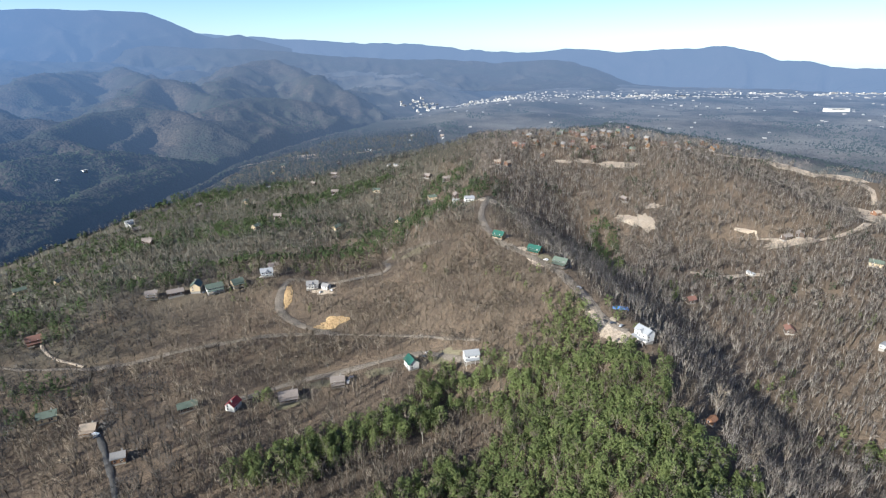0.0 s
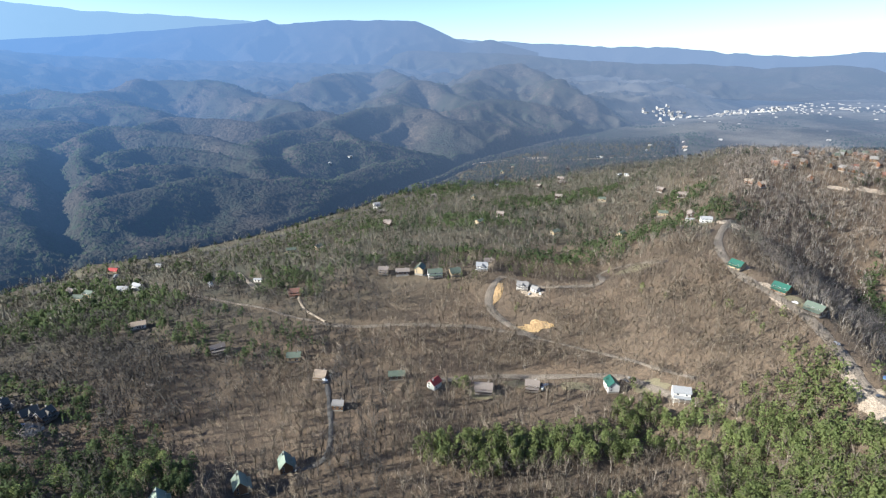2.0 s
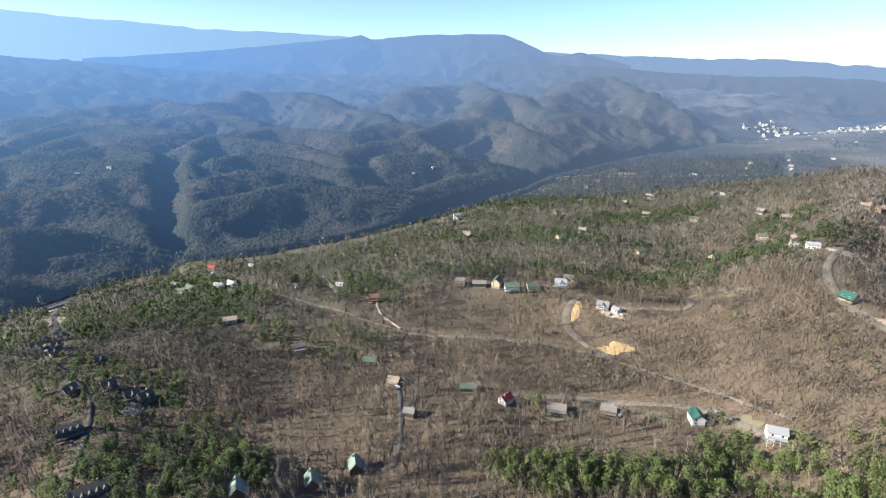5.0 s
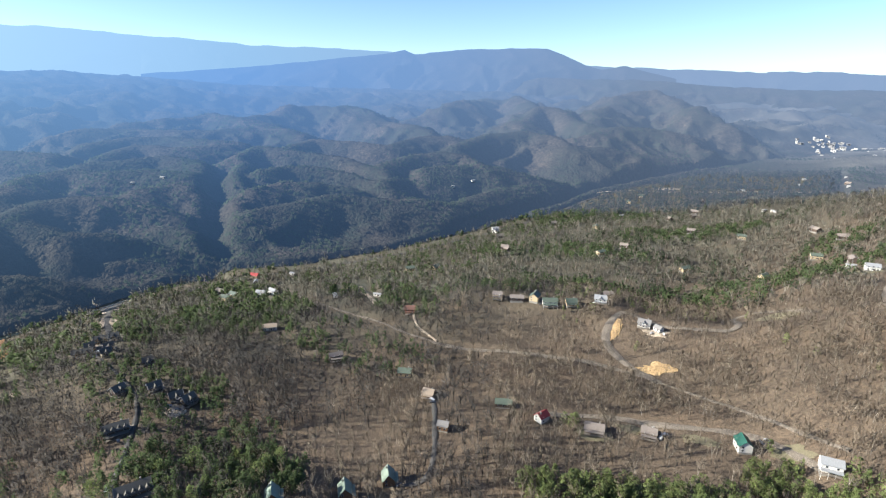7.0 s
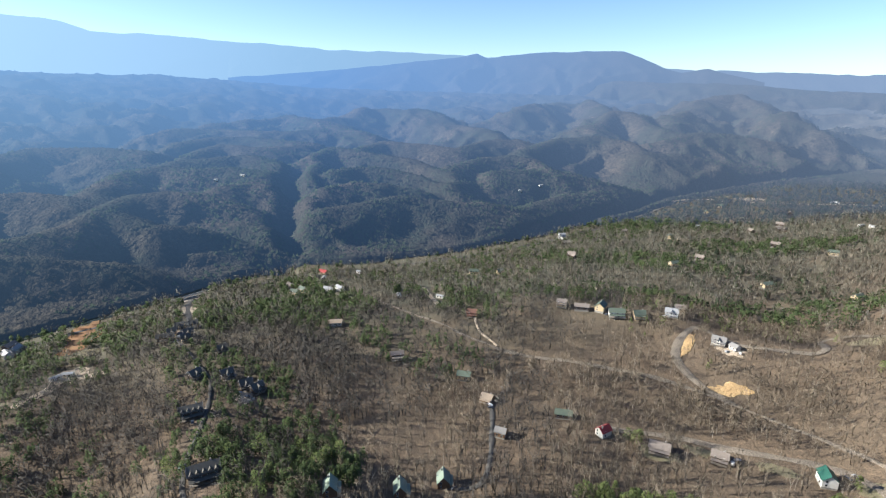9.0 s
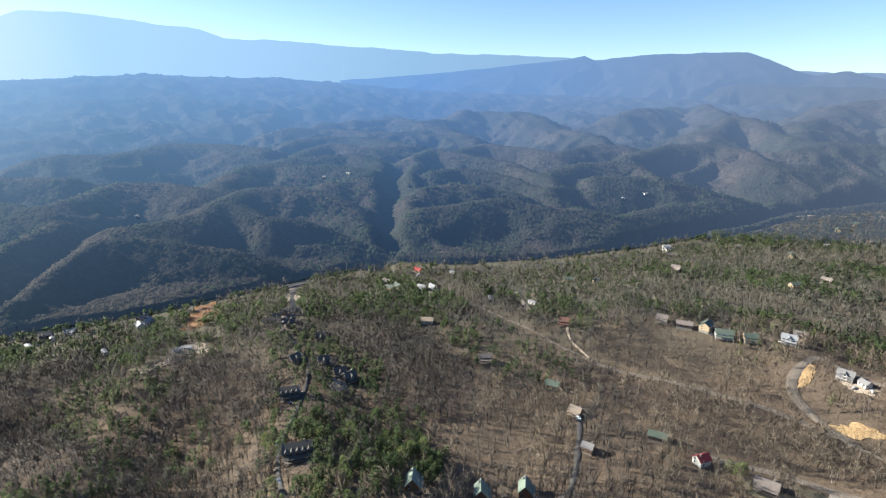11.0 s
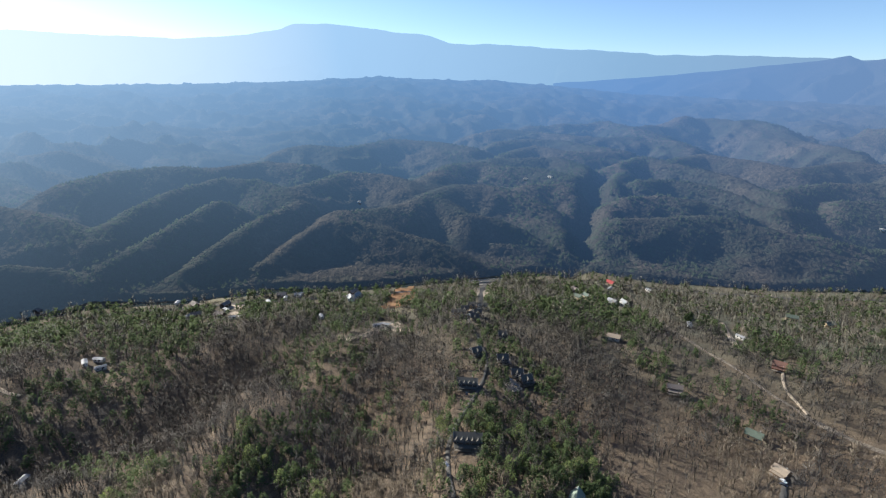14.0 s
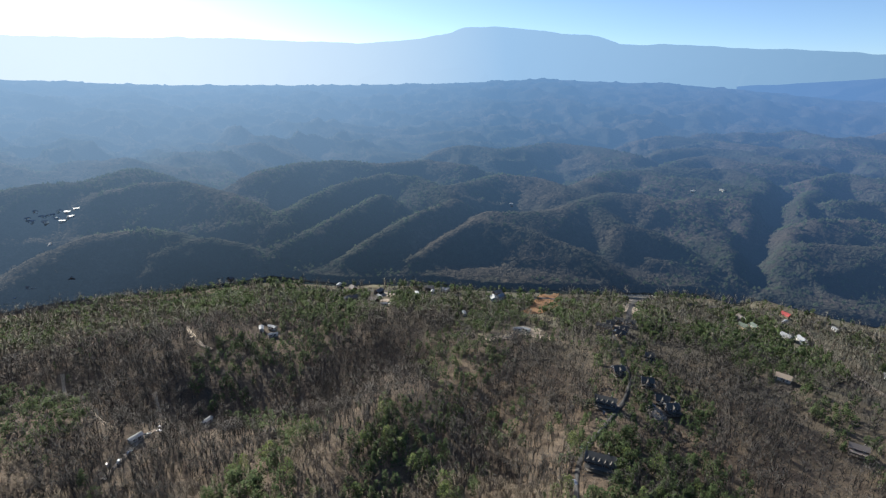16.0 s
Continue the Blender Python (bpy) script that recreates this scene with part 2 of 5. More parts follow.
TOWN_WALL = painted("town_walls", (0.34, 0.335, 0.33), 0.8, 0.3, 0.05)
TOWN_ROOF = painted("town_roofs", (0.37, 0.37, 0.375), 0.7, 0.4, 0.05)
RUST = painted("rusty_roof", (0.23, 0.125, 0.095), 0.8, 0.4)
RUBBER = painted("tyre_rubber", (0.02, 0.02, 0.02), 0.9, 0.1)
WATER = painted("river_water", (0.03, 0.04, 0.04), 0.12, 0.1, 0.05)
CONCRETE = painted("pale_concrete", (0.46, 0.44, 0.40), 0.85, 0.3, 0.4)

# ---------- lie of the land ----------
def hashed(i, j, seed):
    h = (i.astype(np.int64) * 374761393 + j.astype(np.int64) * 668265263 + seed * 974634777) & 0x7fffffff
    h = ((h ^ (h >> 13)) * 1274126177) & 0x7fffffff
    h = ((h ^ (h >> 16)) * 668265261) & 0x7fffffff
    return (h ^ (h >> 15)) % 65536 / 65535.0


def vnoise(x, y, seed=0):
    i, j = np.floor(x), np.floor(y)
    u, v = x - i, y - j
    u, v = u * u * u * (u * (u * 6 - 15) + 10), v * v * v * (v * (v * 6 - 15) + 10)
    a, b = hashed(i, j, seed), hashed(i + 1, j, seed)
    c, d = hashed(i, j + 1, seed), hashed(i + 1, j + 1, seed)
    return (a + (b - a) * u) * (1 - v) + (c + (d - c) * u) * v


def fbm(x, y, octaves=4, seed=0):
    total, amp, norm = 0.0, 1.0, 0.0
    for o in range(octaves):
        total = total + amp * vnoise(x * 2 ** o + 17.3 * o, y * 2 ** o - 9.1 * o, seed + o)
        norm += amp
        amp *= 0.5
    return total / norm * 2 - 1


def ridged(x, y, octaves=3, seed=0):
    total, amp, norm = 0.0, 1.0, 0.0
    for o in range(octaves):
        n = 1 - np.abs(2 * vnoise(x * 2 ** o + 5.7 * o, y * 2 ** o + 3.1 * o, seed + o) - 1)
        total = total + amp * n
        norm += amp
        amp *= 0.45
    return total / norm


def step(a, b, x):
    t = np.clip((x - a) / (b - a), 0, 1)
    return t * t * (3 - 2 * t)


def along(points, x, y):
    """Distance from a broken line and the height along it."""
    best = np.full(np.shape(x), 1e9)
    high = np.zeros(np.shape(x))
    for (ax, ay, az), (bx, by, bz) in zip(points, points[1:]):
        dx, dy = bx - ax, by - ay
        s = np.clip(((x - ax) * dx + (y - ay) * dy) / (dx * dx + dy * dy), 0, 1)
        d = np.hypot(x - ax - s * dx, y - ay - s * dy)
        near = d < best
        best = np.where(near, d, best)
        high = np.where(near, az + (bz - az) * s, high)
    return best, high


RIVER_Y = (-2500, -900, -565, -498, -402, -288, -167, -74, 55, 251, 380, 462, 618, 803, 944, 1065, 1215, 1365, 1520, 1734, 1960, 3000, 5000)
RIVER_X = (900, -330, -558, -612, -645, -705, -697, -718, -698, -708, -704, -640, -575, -531, -514, -488, -487, -430, -390, -301, -174, 260, 900)
RIDGES, CREEKS, ROADS, LOTS = [], [], [], []


def ridge(fall, top, *crest):
    """A crest line of x, y, height, with how steeply its flanks fall and how round it is."""
    RIDGES.append((crest, fall, top, crest[0][0] < np.interp(crest[0][1], RIVER_Y, RIVER_X)))


def road(name, half, surface, *line):
    ROADS.append((name, half, surface, line))


# the near hill with its ridge, spurs and the slopes to the east
ridge(0.42, 14, (40, 60, 72), (110, 200, 88), (146, 300, 104), (140, 350, 110), (104, 440, 120), (88, 481, 121), (58, 530, 119), (48, 655, 118), (85, 841, 133), (160, 1010, 146))
ridge(0.26, 60, (160, 1010, 144), (260, 1030, 146), (349, 1060, 148), (440, 1000, 138))
ridge(0.34, 14, (-300, 455, 76), (-190, 512, 77), (-132, 487, 76), (-60, 500, 84), (40, 530, 112))
ridge(0.33, 22, (-230, 75, 88), (-290, 82, 82), (-376, 128, 66), (-500, 150, 56), (-620, 205, 38))
ridge(0.36, 20, (-150, -120, 90), (-258, -84, 82), (-350, -45, 74), (-470, 10, 62), (-540, 40, 44))
ridge(0.34, 20, (-180, -260, 84), (-330, -300, 66), (-470, -250, 62), (-560, -260, 44))
ridge(0.30, 30, (349, 1060, 146), (416, 845, 128), (520, 640, 96), (420, 480, 84), (430, 300, 84))
ridge(0.26, 30, (440, 1000, 136), (653, 912, 112), (700, 700, 104), (900, 500, 96))
ridge(0.20, 25, (-120, 200, 64), (-180, 330, 62), (-230, 400, 62))
# the hills across the river: long spurs that fall to the bank and to the side creek
ridge(0.77, 12, (-725, -87, 17), (-763, -85, 44), (-798, -54, 59), (-832, -25, 73), (-861, 6, 82), (-852, 52, 81), (-824, 105, 73), (-788, 170, 60), (-757, 206, 47), (-726, 240, 31))
ridge(0.68, 12, (-708, -183, 20), (-751, -187, 47), (-779, -166, 59), (-830, -130, 74), (-889, -85, 89), (-939, -34, 100))
ridge(0.64, 14, (-744, -299, 45), (-783, -283, 59), (-819, -248, 73), (-869, -213, 88), (-948, -169, 104))
ridge(0.61, 16, (-858, -312, 88), (-928, -289, 102), (-1010, -246, 115), (-1078, -191, 122), (-1067, -120, 120), (-977, -47, 107))
ridge(0.61, 18, (-893, 34, 92), (-897, 111, 93), (-908, 151, 96), (-951, 197, 104), (-995, 256, 112), (-984, 314, 112), (-930, 357, 104), (-873, 383, 92), (-826, 400, 82), (-773, 409, 66))
ridge(0.68, 12, (-931, 213, 101), (-865, 246, 86), (-843, 285, 80), (-809, 319, 70), (-770, 347, 54), (-742, 369, 41))
ridge(0.68, 14, (-710, -446, 60), (-734, -429, 67), (-750, -394, 68), (-752, -351, 60), (-737, -301, 42))
ridge(0.61, 18, (-652, -574, 69), (-713, -544, 81), (-749, -498, 81), (-751, -455, 76))
ridge(0.55, 18, (-847, -622, 117), (-911, -592, 121), (-933, -531, 119), (-907, -445, 110), (-863, -377, 97), (-825, -320, 80))
ridge(0.50, 25, (-794, -764, 122), (-852, -735, 125), (-888, -681, 125), (-993, -665, 132))
ridge(0.50, 22, (-1049, -428, 126), (-1142, -377, 132), (-1178, -311, 133), (-1167, -207, 131), (-1227, -112, 134), (-1178, -20, 130))
ridge(0.50, 22, (-1001, -70, 110), (-1047, -6, 117), (-1109, 62, 124), (-1083, 130, 122), (-1017, 176, 114))
ridge(0.50, 20, (-1065, 227, 121), (-1150, 291, 130), (-1153, 362, 132), (-1094, 400, 128), (-1063, 454, 128), (-993, 497, 123), (-956, 537, 121))
ridge(0.50, 20, (-1244, 450, 140), (-1343, 563, 148), (-1246, 599, 144), (-1212, 655, 143), (-1199, 707, 144))
ridge(0.44, 25, (-1443, -26, 147), (-1393, 75, 144), (-1525, 207, 152), (-1454, 317, 150), (-1354, 379, 145))
ridge(0.44, 25, (-1673, 562, 163), (-1616, 671, 162), (-1504, 730, 159), (-1435, 796, 157), (-1406, 889, 158))
ridge(0.68, 16, (-714, 393, 32), (-746, 410, 55), (-785, 449, 81), (-774, 507, 86), (-752, 578, 89), (-739, 641, 93), (-697, 696, 87), (-642, 756, 74), (-600, 804, 62), (-557, 828, 40))
ridge(0.61, 16, (-966, 561, 123), (-1069, 656, 135), (-1122, 746, 141), (-1044, 761, 137), (-963, 785, 133), (-885, 801, 127), (-802, 790, 116), (-739, 763, 103))
ridge(0.66, 13, (-927, 620, 122), (-912, 672, 123), (-875, 709, 121), (-805, 732, 113), (-727, 734, 98))
ridge(0.66, 13, (-845, 538, 105), (-840, 603, 110), (-798, 643, 106), (-744, 686, 98), (-693, 736, 90))
ridge(0.55, 16, (-1072, 790, 140), (-1113, 895, 146), (-1013, 949, 142), (-918, 967, 137), (-941, 1122, 145), (-897, 1187, 145))
ridge(0.61, 18, (-741, 746, 103), (-803, 832, 119), (-813, 926, 125), (-787, 1017, 127), (-735, 1036, 121), (-653, 1006, 100))
ridge(0.61, 18, (-803, 1084, 132), (-832, 1283, 145), (-770, 1400, 147), (-678, 1399, 136), (-581, 1340, 106), (-525, 1364, 87), (-467, 1428, 63), (-422, 1484, 39))
ridge(0.66, 14, (-731, 884, 110), (-693, 976, 108), (-634, 1049, 98), (-572, 1099, 76), (-532, 1170, 54), (-503, 1199, 32))
ridge(0.66, 13, (-597, 783, 58), (-599, 841, 65), (-588, 949, 68), (-564, 1031, 67))
ridge(0.50, 22, (-1289, 1711, 182), (-1386, 2141, 206), (-1324, 2239, 209), (-1021, 1908, 183))
ridge(0.50, 22, (-871, 1546, 161), (-931, 1775, 174), (-834, 1761, 170), (-688, 1644, 155))
ridge(0.50, 22, (-709, 1766, 165), (-858, 2354, 203), (-788, 2570, 215), (-638, 2407, 201), (-452, 2070, 169))
ridge(0.50, 20, (-632, 1514, 137), (-603, 1696, 150), (-511, 1757, 141), (-428, 1791, 125))
ridge(0.50, 20, (-617, 1346, 118), (-559, 1446, 112), (-486, 1526, 92), (-413, 1621, 74))
ridge(0.55, 18, (-964, 392, 112), (-956, 449, 116), (-915, 482, 112), (-848, 489, 101))
ridge(0.50, 20, (-1190, 406, 136), (-1170, 470, 136), (-1171, 541, 138), (-1049, 562, 131), (-960, 551, 122))
ridge(0.50, 20, (-1433, 500, 151), (-1458, 587, 154), (-1422, 668, 154), (-1294, 704, 149), (-1209, 748, 146))
ridge(0.44, 22, (-1741, 696, 169), (-1740, 827, 171), (-1721, 968, 173), (-1460, 964, 162), (-1275, 956, 155))
ridge(0.44, 22, (-1575, 1043, 169), (-1654, 1297, 180), (-1445, 1366, 174), (-1169, 1288, 162), (-1010, 1230, 153))
ridge(0.66, 14, (-768, -43, 21), (-799, 8, 39), (-808, 70, 42), (-797, 131, 35), (-762, 185, 28))
CREEKS.append([(-720, 405, 0), (-860, 480, 0), (-1060, 600, 0), (-1400, 780, 0)])
ridge(0.16, 90, (-1900, 3000, 215), (-2350, 2600, 232), (-2700, 2150, 250), (-2925, 1828, 266), (-3159, 1386, 312), (-3286, 1048, 338), (-3350, 822, 336), (-3429, 372, 353), (-3445, -180, 318), (-3340, -863, 296), (-2984, -1730, 280), (-2551, -2321, 294), (-2200, -2700, 294))
GULLY = [(330, 200, 0), (274, 262, 0), (214, 315, 0), (204, 420, 0), (172, 560, 0), (168, 690, 0)]
CREEKS.append([(-705, -300, 0), (-850, -290, 0), (-1200, -320, 0)])
CLEFT = [(-700, 385, 0), (-830, 460, 0), (-960, 535, 0), (-1040, 610, 0)]
# narrow trenches placed to fit dark bands in the camera's view
RAVINES = [[(-972, 735, 0), (-904, 767, 0), (-813, 774, 0), (-755, 769, 0)],
           [(-885, 654, 0), (-835, 692, 0), (-770, 716, 0), (-715, 720, 0)],
           [(-766, 643, 0), (-716, 691, 0), (-677, 738, 0)],
           [(-903, 333, 0), (-856, 372, 0), (-813, 404, 0), (-812, 445, 0)],
           [(-816, 273, 0), (-792, 315, 0), (-747, 347, 0), (-706, 375, 0)]]
HOLLOWS = [[(-379, -323, 0), (-366, -281, 0), (-365, -201, 0), (-372, -110, 0), (-436, -98, 0)],
           [(-474, -42, 0), (-393, -1, 0), (-338, 33, 0), (-284, 33, 0)]]


def land(x, y):
    """Height of the ground."""
    x, y = np.asarray(x, float), np.asarray(y, float)
    w = np.interp(y, RIVER_Y, RIVER_X) - x
    e = -w
    far = np.hypot(x, y)
    east = 30 + 30 * step(10, 330, e) + 9 * fbm(x / 190, y / 190, 3, 11) * step(30, 200, e)
    east = east + 26 * step(900, 2400, far) + 30 * (ridged(x / 700, y / 700, 3, 21) - 0.5) * step(700, 1500, far) * (1 - step(1900, 2600, far))
    warp = 80 * fbm(x / 330, y / 330, 2, 31)
    p, q = x * 0.66 + y * 0.75 + warp, y * 0.66 - x * 0.75 + 0.7 * warp
    spur = 0.50 * ridged(p / 620, q / 240, 2, 41) + 0.34 * ridged(p / 330, q / 115, 2, 45) + 0.16 * ridged(p / 150, q / 58, 1, 47)
    crests = np.interp(far, (600, 800, 1000, 1500, 2000, 3000, 3600), (40, 70, 100, 140, 172, 244, 300))
    west = 28 + 4 * step(10, 60, w) + 0.34 * (crests - 28) * (1 - np.exp(-np.maximum(w - 60, 0) / 300)) + (spur - 0.52) * step(60, 300, w) * (40 + 90 * step(1000, 1800, far))
    west = np.maximum(west, 27)
    for line in CREEKS:
        d, _ = along(line, x, y)
        west = west - (west - 34 - 0.05 * np.maximum(w, 0)) * np.exp(-(d / 60) ** 2) * 0.8
    z = east + (west - east) * step(-6, 10, w)
    gullies = ridged(x / 85, y / 85, 2, 53)
    for line, fall, top, across in RIDGES:
        d, crest = along(line, x, y)
        bump = crest + fall * top - fall * np.sqrt(d * d + top * top) + (3 if across else 7) * fbm(x / 70, y / 70, 3, 51) * step(5, 60, d)
        if across:
            bump = bump - 120 * (1 - step(4, 26, w)) + (17 + 30 * step(1100, 1700, far)) * (gullies - 0.7) * step(10, 70, d)
        z = np.where(d < (600 if fall > 0.2 else 1600), 0.5 * (z + bump + np.sqrt((z - bump) ** 2 + (25 if across else 100))), z)
    d, _ = along(GULLY, x + 22 * fbm(x / 80, y / 80, 2, 7), y)
    z = z - 15 * np.exp(-(d / 52) ** 2)
    for line in HOLLOWS:
        d, _ = along(line, x + 18 * fbm(x / 70, y / 70, 2, 8), y)
        z = z - 19 * np.exp(-(d / 38) ** 2)
    d, _ = along(CLEFT, x + 10 * fbm(x / 60, y / 60, 2, 9), y)
    z = z - 26 * np.exp(-(d / 24) ** 2) * step(10, 60, w)
    for line in RAVINES:
        d, _ = along(line, x, y)
        z = z - 14 * np.exp(-(d / 17) ** 2)
    z = z + 80 * (spur - 0.5) * step(1500, 2100, far) * (1 - step(2950, 3350, far)) * step(100, 400, w)
    z = z - 260 * step(3700, 4400, far)
    z = z + 2.0 * fbm(x / 45, y / 45, 3, 61)
    return z


# roads and tracks: half width, surface, then points on the map
road("dirt_track", 1.5, "gravel", (30, 372), (-12, 390), (-54, 402), (-92, 410))
road("gravel_road", 3.2, "gravel", (-92, 410), (-112, 418), (-132, 428), (-148, 440), (-157, 456), (-160, 481), (-153, 506), (-112, 484))
road("gravel_road", 2.6, "gravel", (-112, 486), (-80, 492), (-54, 500), (-60, 535), (-69, 555), (-52, 566), (-27, 559), (0, 545))
road("gravel_road", 2.5, "gravel", (-104, 414), (-144, 410), (-173, 402), (-218, 378), (-241, 366), (-275, 356))
road("dirt_track", 1.7, "gravel", (-275, 356), (-324, 355), (-363, 357), (-421, 356), (-470, 362), (-550, 384), (-608, 404))
road("dirt_track", 1.3, "sand", (-282, 359), (-308, 368), (-326, 379), (-340, 392))
road("gravel_road", 2.6, "gravel", (-150, 318), (-136, 324), (-119, 338), (-101, 350), (-62, 360), (-27, 374), (-6, 372), (22, 350))
road("ridge_road", 3.4, "gravel", (134, 340), (124, 349), (117, 378), (103, 420), (84, 456), (65, 490), (48, 519), (42, 580), (50, 640), (61, 673))
road("driveway", 1.7, "asphalt", (-236, 288), (-226, 284), (-202, 256), (-178, 224), (-172, 206), (-188, 194))
road("village_road", 2.7, "asphalt", (-690, 228), (-640, 206), (-569, 184), (-530, 155))
road("village_road", 1.3, "asphalt", (-530, 155), (-470, 150), (-400, 142), (-340, 110), (-292, 78), (-259, 70), (-244, 68), (-225, 66))
road("river_road", 3.2, "asphalt", (-600, -400), (-672, -290), (-680, -74), (-672, 100), (-676, 230), (-670, 360), (-610, 470), (-545, 620), (-500, 800), (-475, 950), (-455, 1200), (-390, 1380))
road("dirt_track", 4.5, "sand", (-490, 20), (-515, 48), (-534, 66), (-524, 92))
road("dirt_track", 1.3, "sand", (-400, -360), (-370, -335), (-346, -289), (-317, -259))
road("gravel_road", 1.6, "sand", (-380, -262), (-347, -236), (-321, -224), (-278, -220), (-255, -216))
road("dirt_track", 2.0, "sand", (-502, -300), (-446, -259), (-437, -238))
road("dirt_track", 2.6, "sand", (-470, 440), (-457, 432), (-422, 409), (-396, 394))
road("valley_road", 3.0, "sand", (-575, 1060), (-484, 1202), (-406, 1285), (-293, 1290), (-200, 1320), (-112, 1370), (0, 1370))
road("hill_track", 3.0, "sand", (280, 556), (300, 551), (330, 548), (352, 540))
road("hill_track", 3.4, "sand", (380, 660), (397, 646), (421, 620), (449, 604), (498, 610), (560, 660))
road("hill_track", 3.4, "sand", (470, 930), (536, 921), (607, 890), (640, 854), (659, 805), (620, 740))


def bare_ground(x, y):
    """Where no tree stands: roads, house lots and open patches."""
    w = np.interp(y, RIVER_Y, RIVER_X) - x
    out = np.abs(w) < 9
    for _, half, _, line in ROADS:
        d, _ = along([(px, py, 0) for px, py in line], x, y)
        out |= d < half + (3.6 if half > 2.2 else 1.0)
    for cx, cy, r in LOTS:
        out |= np.hypot(x - cx, y - cy) < r
    return out

# ---------- the ground and the distance ----------
def mesh_object(name, verts, faces, materials, slots=None, tint=None, smooth=False, parent=None, normals=None):
    """A mesh object from arrays of corners and of triangles or quads."""
    me = bpy.data.meshes.new(name)
    verts, faces = np.asarray(verts, np.float32), np.asarray(faces, np.int32)
    k = faces.shape[1]
    me.vertices.add(len(verts))
    me.vertices.foreach_set("co", verts.ravel())
    me.loops.add(faces.size)
    me.loops.foreach_set("vertex_index", faces.ravel())
    me.polygons.add(len(faces))
    me.polygons.foreach_set("loop_start", np.arange(len(faces), dtype=np.int32) * k)
    me.polygons.foreach_set("use_smooth", np.full(len(faces), smooth))
    for m in materials:
        me.materials.append(m)
    if slots is not None:
        me.polygons.foreach_set("material_index", np.asarray(slots, np.int32))
    if tint is not None:
        a = me.attributes.new("tint", 'FLOAT', 'POINT')
        a.data.foreach_set("value", np.asarray(tint, np.float32))
    if normals is not None:
        a = me.attributes.new("custom_normal", 'FLOAT_VECTOR', 'POINT')
        a.data.foreach_set("vector", np.asarray(normals, np.float32).ravel())
    me.update(calc_edges=True)
    ob = new(name, me)
    ob.parent = parent
    return ob


def bearing(deg):
    """Unit vector on the map, degrees left of +y."""
    a = np.radians(deg)
    return -np.sin(a), np.cos(a)


def sheet(az, rad, height):
    """A sheet over rings and spokes: corners and quads."""
    aa, rr = np.meshgrid(az, rad, indexing="ij")
    ux, uy = bearing(aa)
    x, y = ux * rr, uy * rr
    v = np.stack([x, y, height(x, y)], -1).reshape(-1, 3)
    n, m = len(az), len(rad)
    i = (np.arange(n - 1)[:, None] * m + np.arange(m - 1)).ravel()
    return v, np.stack([i, i + m, i + m + 1, i + 1], 1)


def valley(x, y):
    """The floor of the valley north of the near hill, 1 inside."""
    e = x - np.interp(y, RIVER_Y, RIVER_X)
    return step(4, 30, e) * step(0, 60, -0.03 * y - x + 60) * step(600, 700, y) * (1 - step(1690, 1740, np.hypot(x, y)))


spokes = np.r_[np.arange(-56, 146, 0.40), np.arange(146, 304.1, 4.0)]
spokes[-1] = 304.0
rings = np.r_[0.01, 30.0, np.geomspace(90, 1750, 150), np.geomspace(1800, 4900, 14)]
v, f = sheet(spokes, rings, lambda x, y: land(x, y) - (16 * step(1060, 1130, np.hypot(x, y)) + 60 * step(1150, 2000, np.hypot(x, y))) * (1 - valley(x, y)) - 12 * step(30, 70, np.interp(y, RIVER_Y, RIVER_X) - x) * step(560, 620, np.hypot(x, y)))
ground = mesh_object("ground", v, f, [LITTER], smooth=True)
tagged(ground, "brown leaf-littered hill country with steep wooded ridges", "ground", kind="structure")


TOWN = [(-200, 2460, 0), (0, 2530, 0), (600, 2720, 0), (1200, 2800, 0), (1800, 2830, 0), (2500, 2700, 0)]


def canopy(x, y):
    d, _ = along(TOWN, x, y)
    clear = 1 - step(60, 150, d)
    w = np.interp(y, RIVER_Y, RIVER_X) - x
    wood = 9 + 2 * fbm(x / 30, y / 30, 2, 71) + 1.8 * (vnoise(x / 7, y / 7, 73) - 0.5)
    shown = np.maximum(step(7, 13, w), step(1060, 1090, np.hypot(x, y))) * (1 - valley(x, y))
    return land(x, y) + (wood * (1 - clear) + 2.5 * clear) * shown - 14 * (1 - shown)


def hidden(x, y):
    """Where the near ground, not the far canopy, is the surface."""
    w = np.interp(y, RIVER_Y, RIVER_X) - x
    return np.maximum(step(7, 13, w), step(1060, 1090, np.hypot(x, y))) * (1 - valley(x, y)) <= 0


# hills from 560 m outwards, their haze painted on as emission
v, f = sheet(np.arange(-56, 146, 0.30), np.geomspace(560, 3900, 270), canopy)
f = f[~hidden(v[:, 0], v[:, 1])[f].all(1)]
hills = mesh_object("hazed_hills", v, f, [FARWOOD], smooth=True)
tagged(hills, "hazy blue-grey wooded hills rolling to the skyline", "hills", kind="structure")


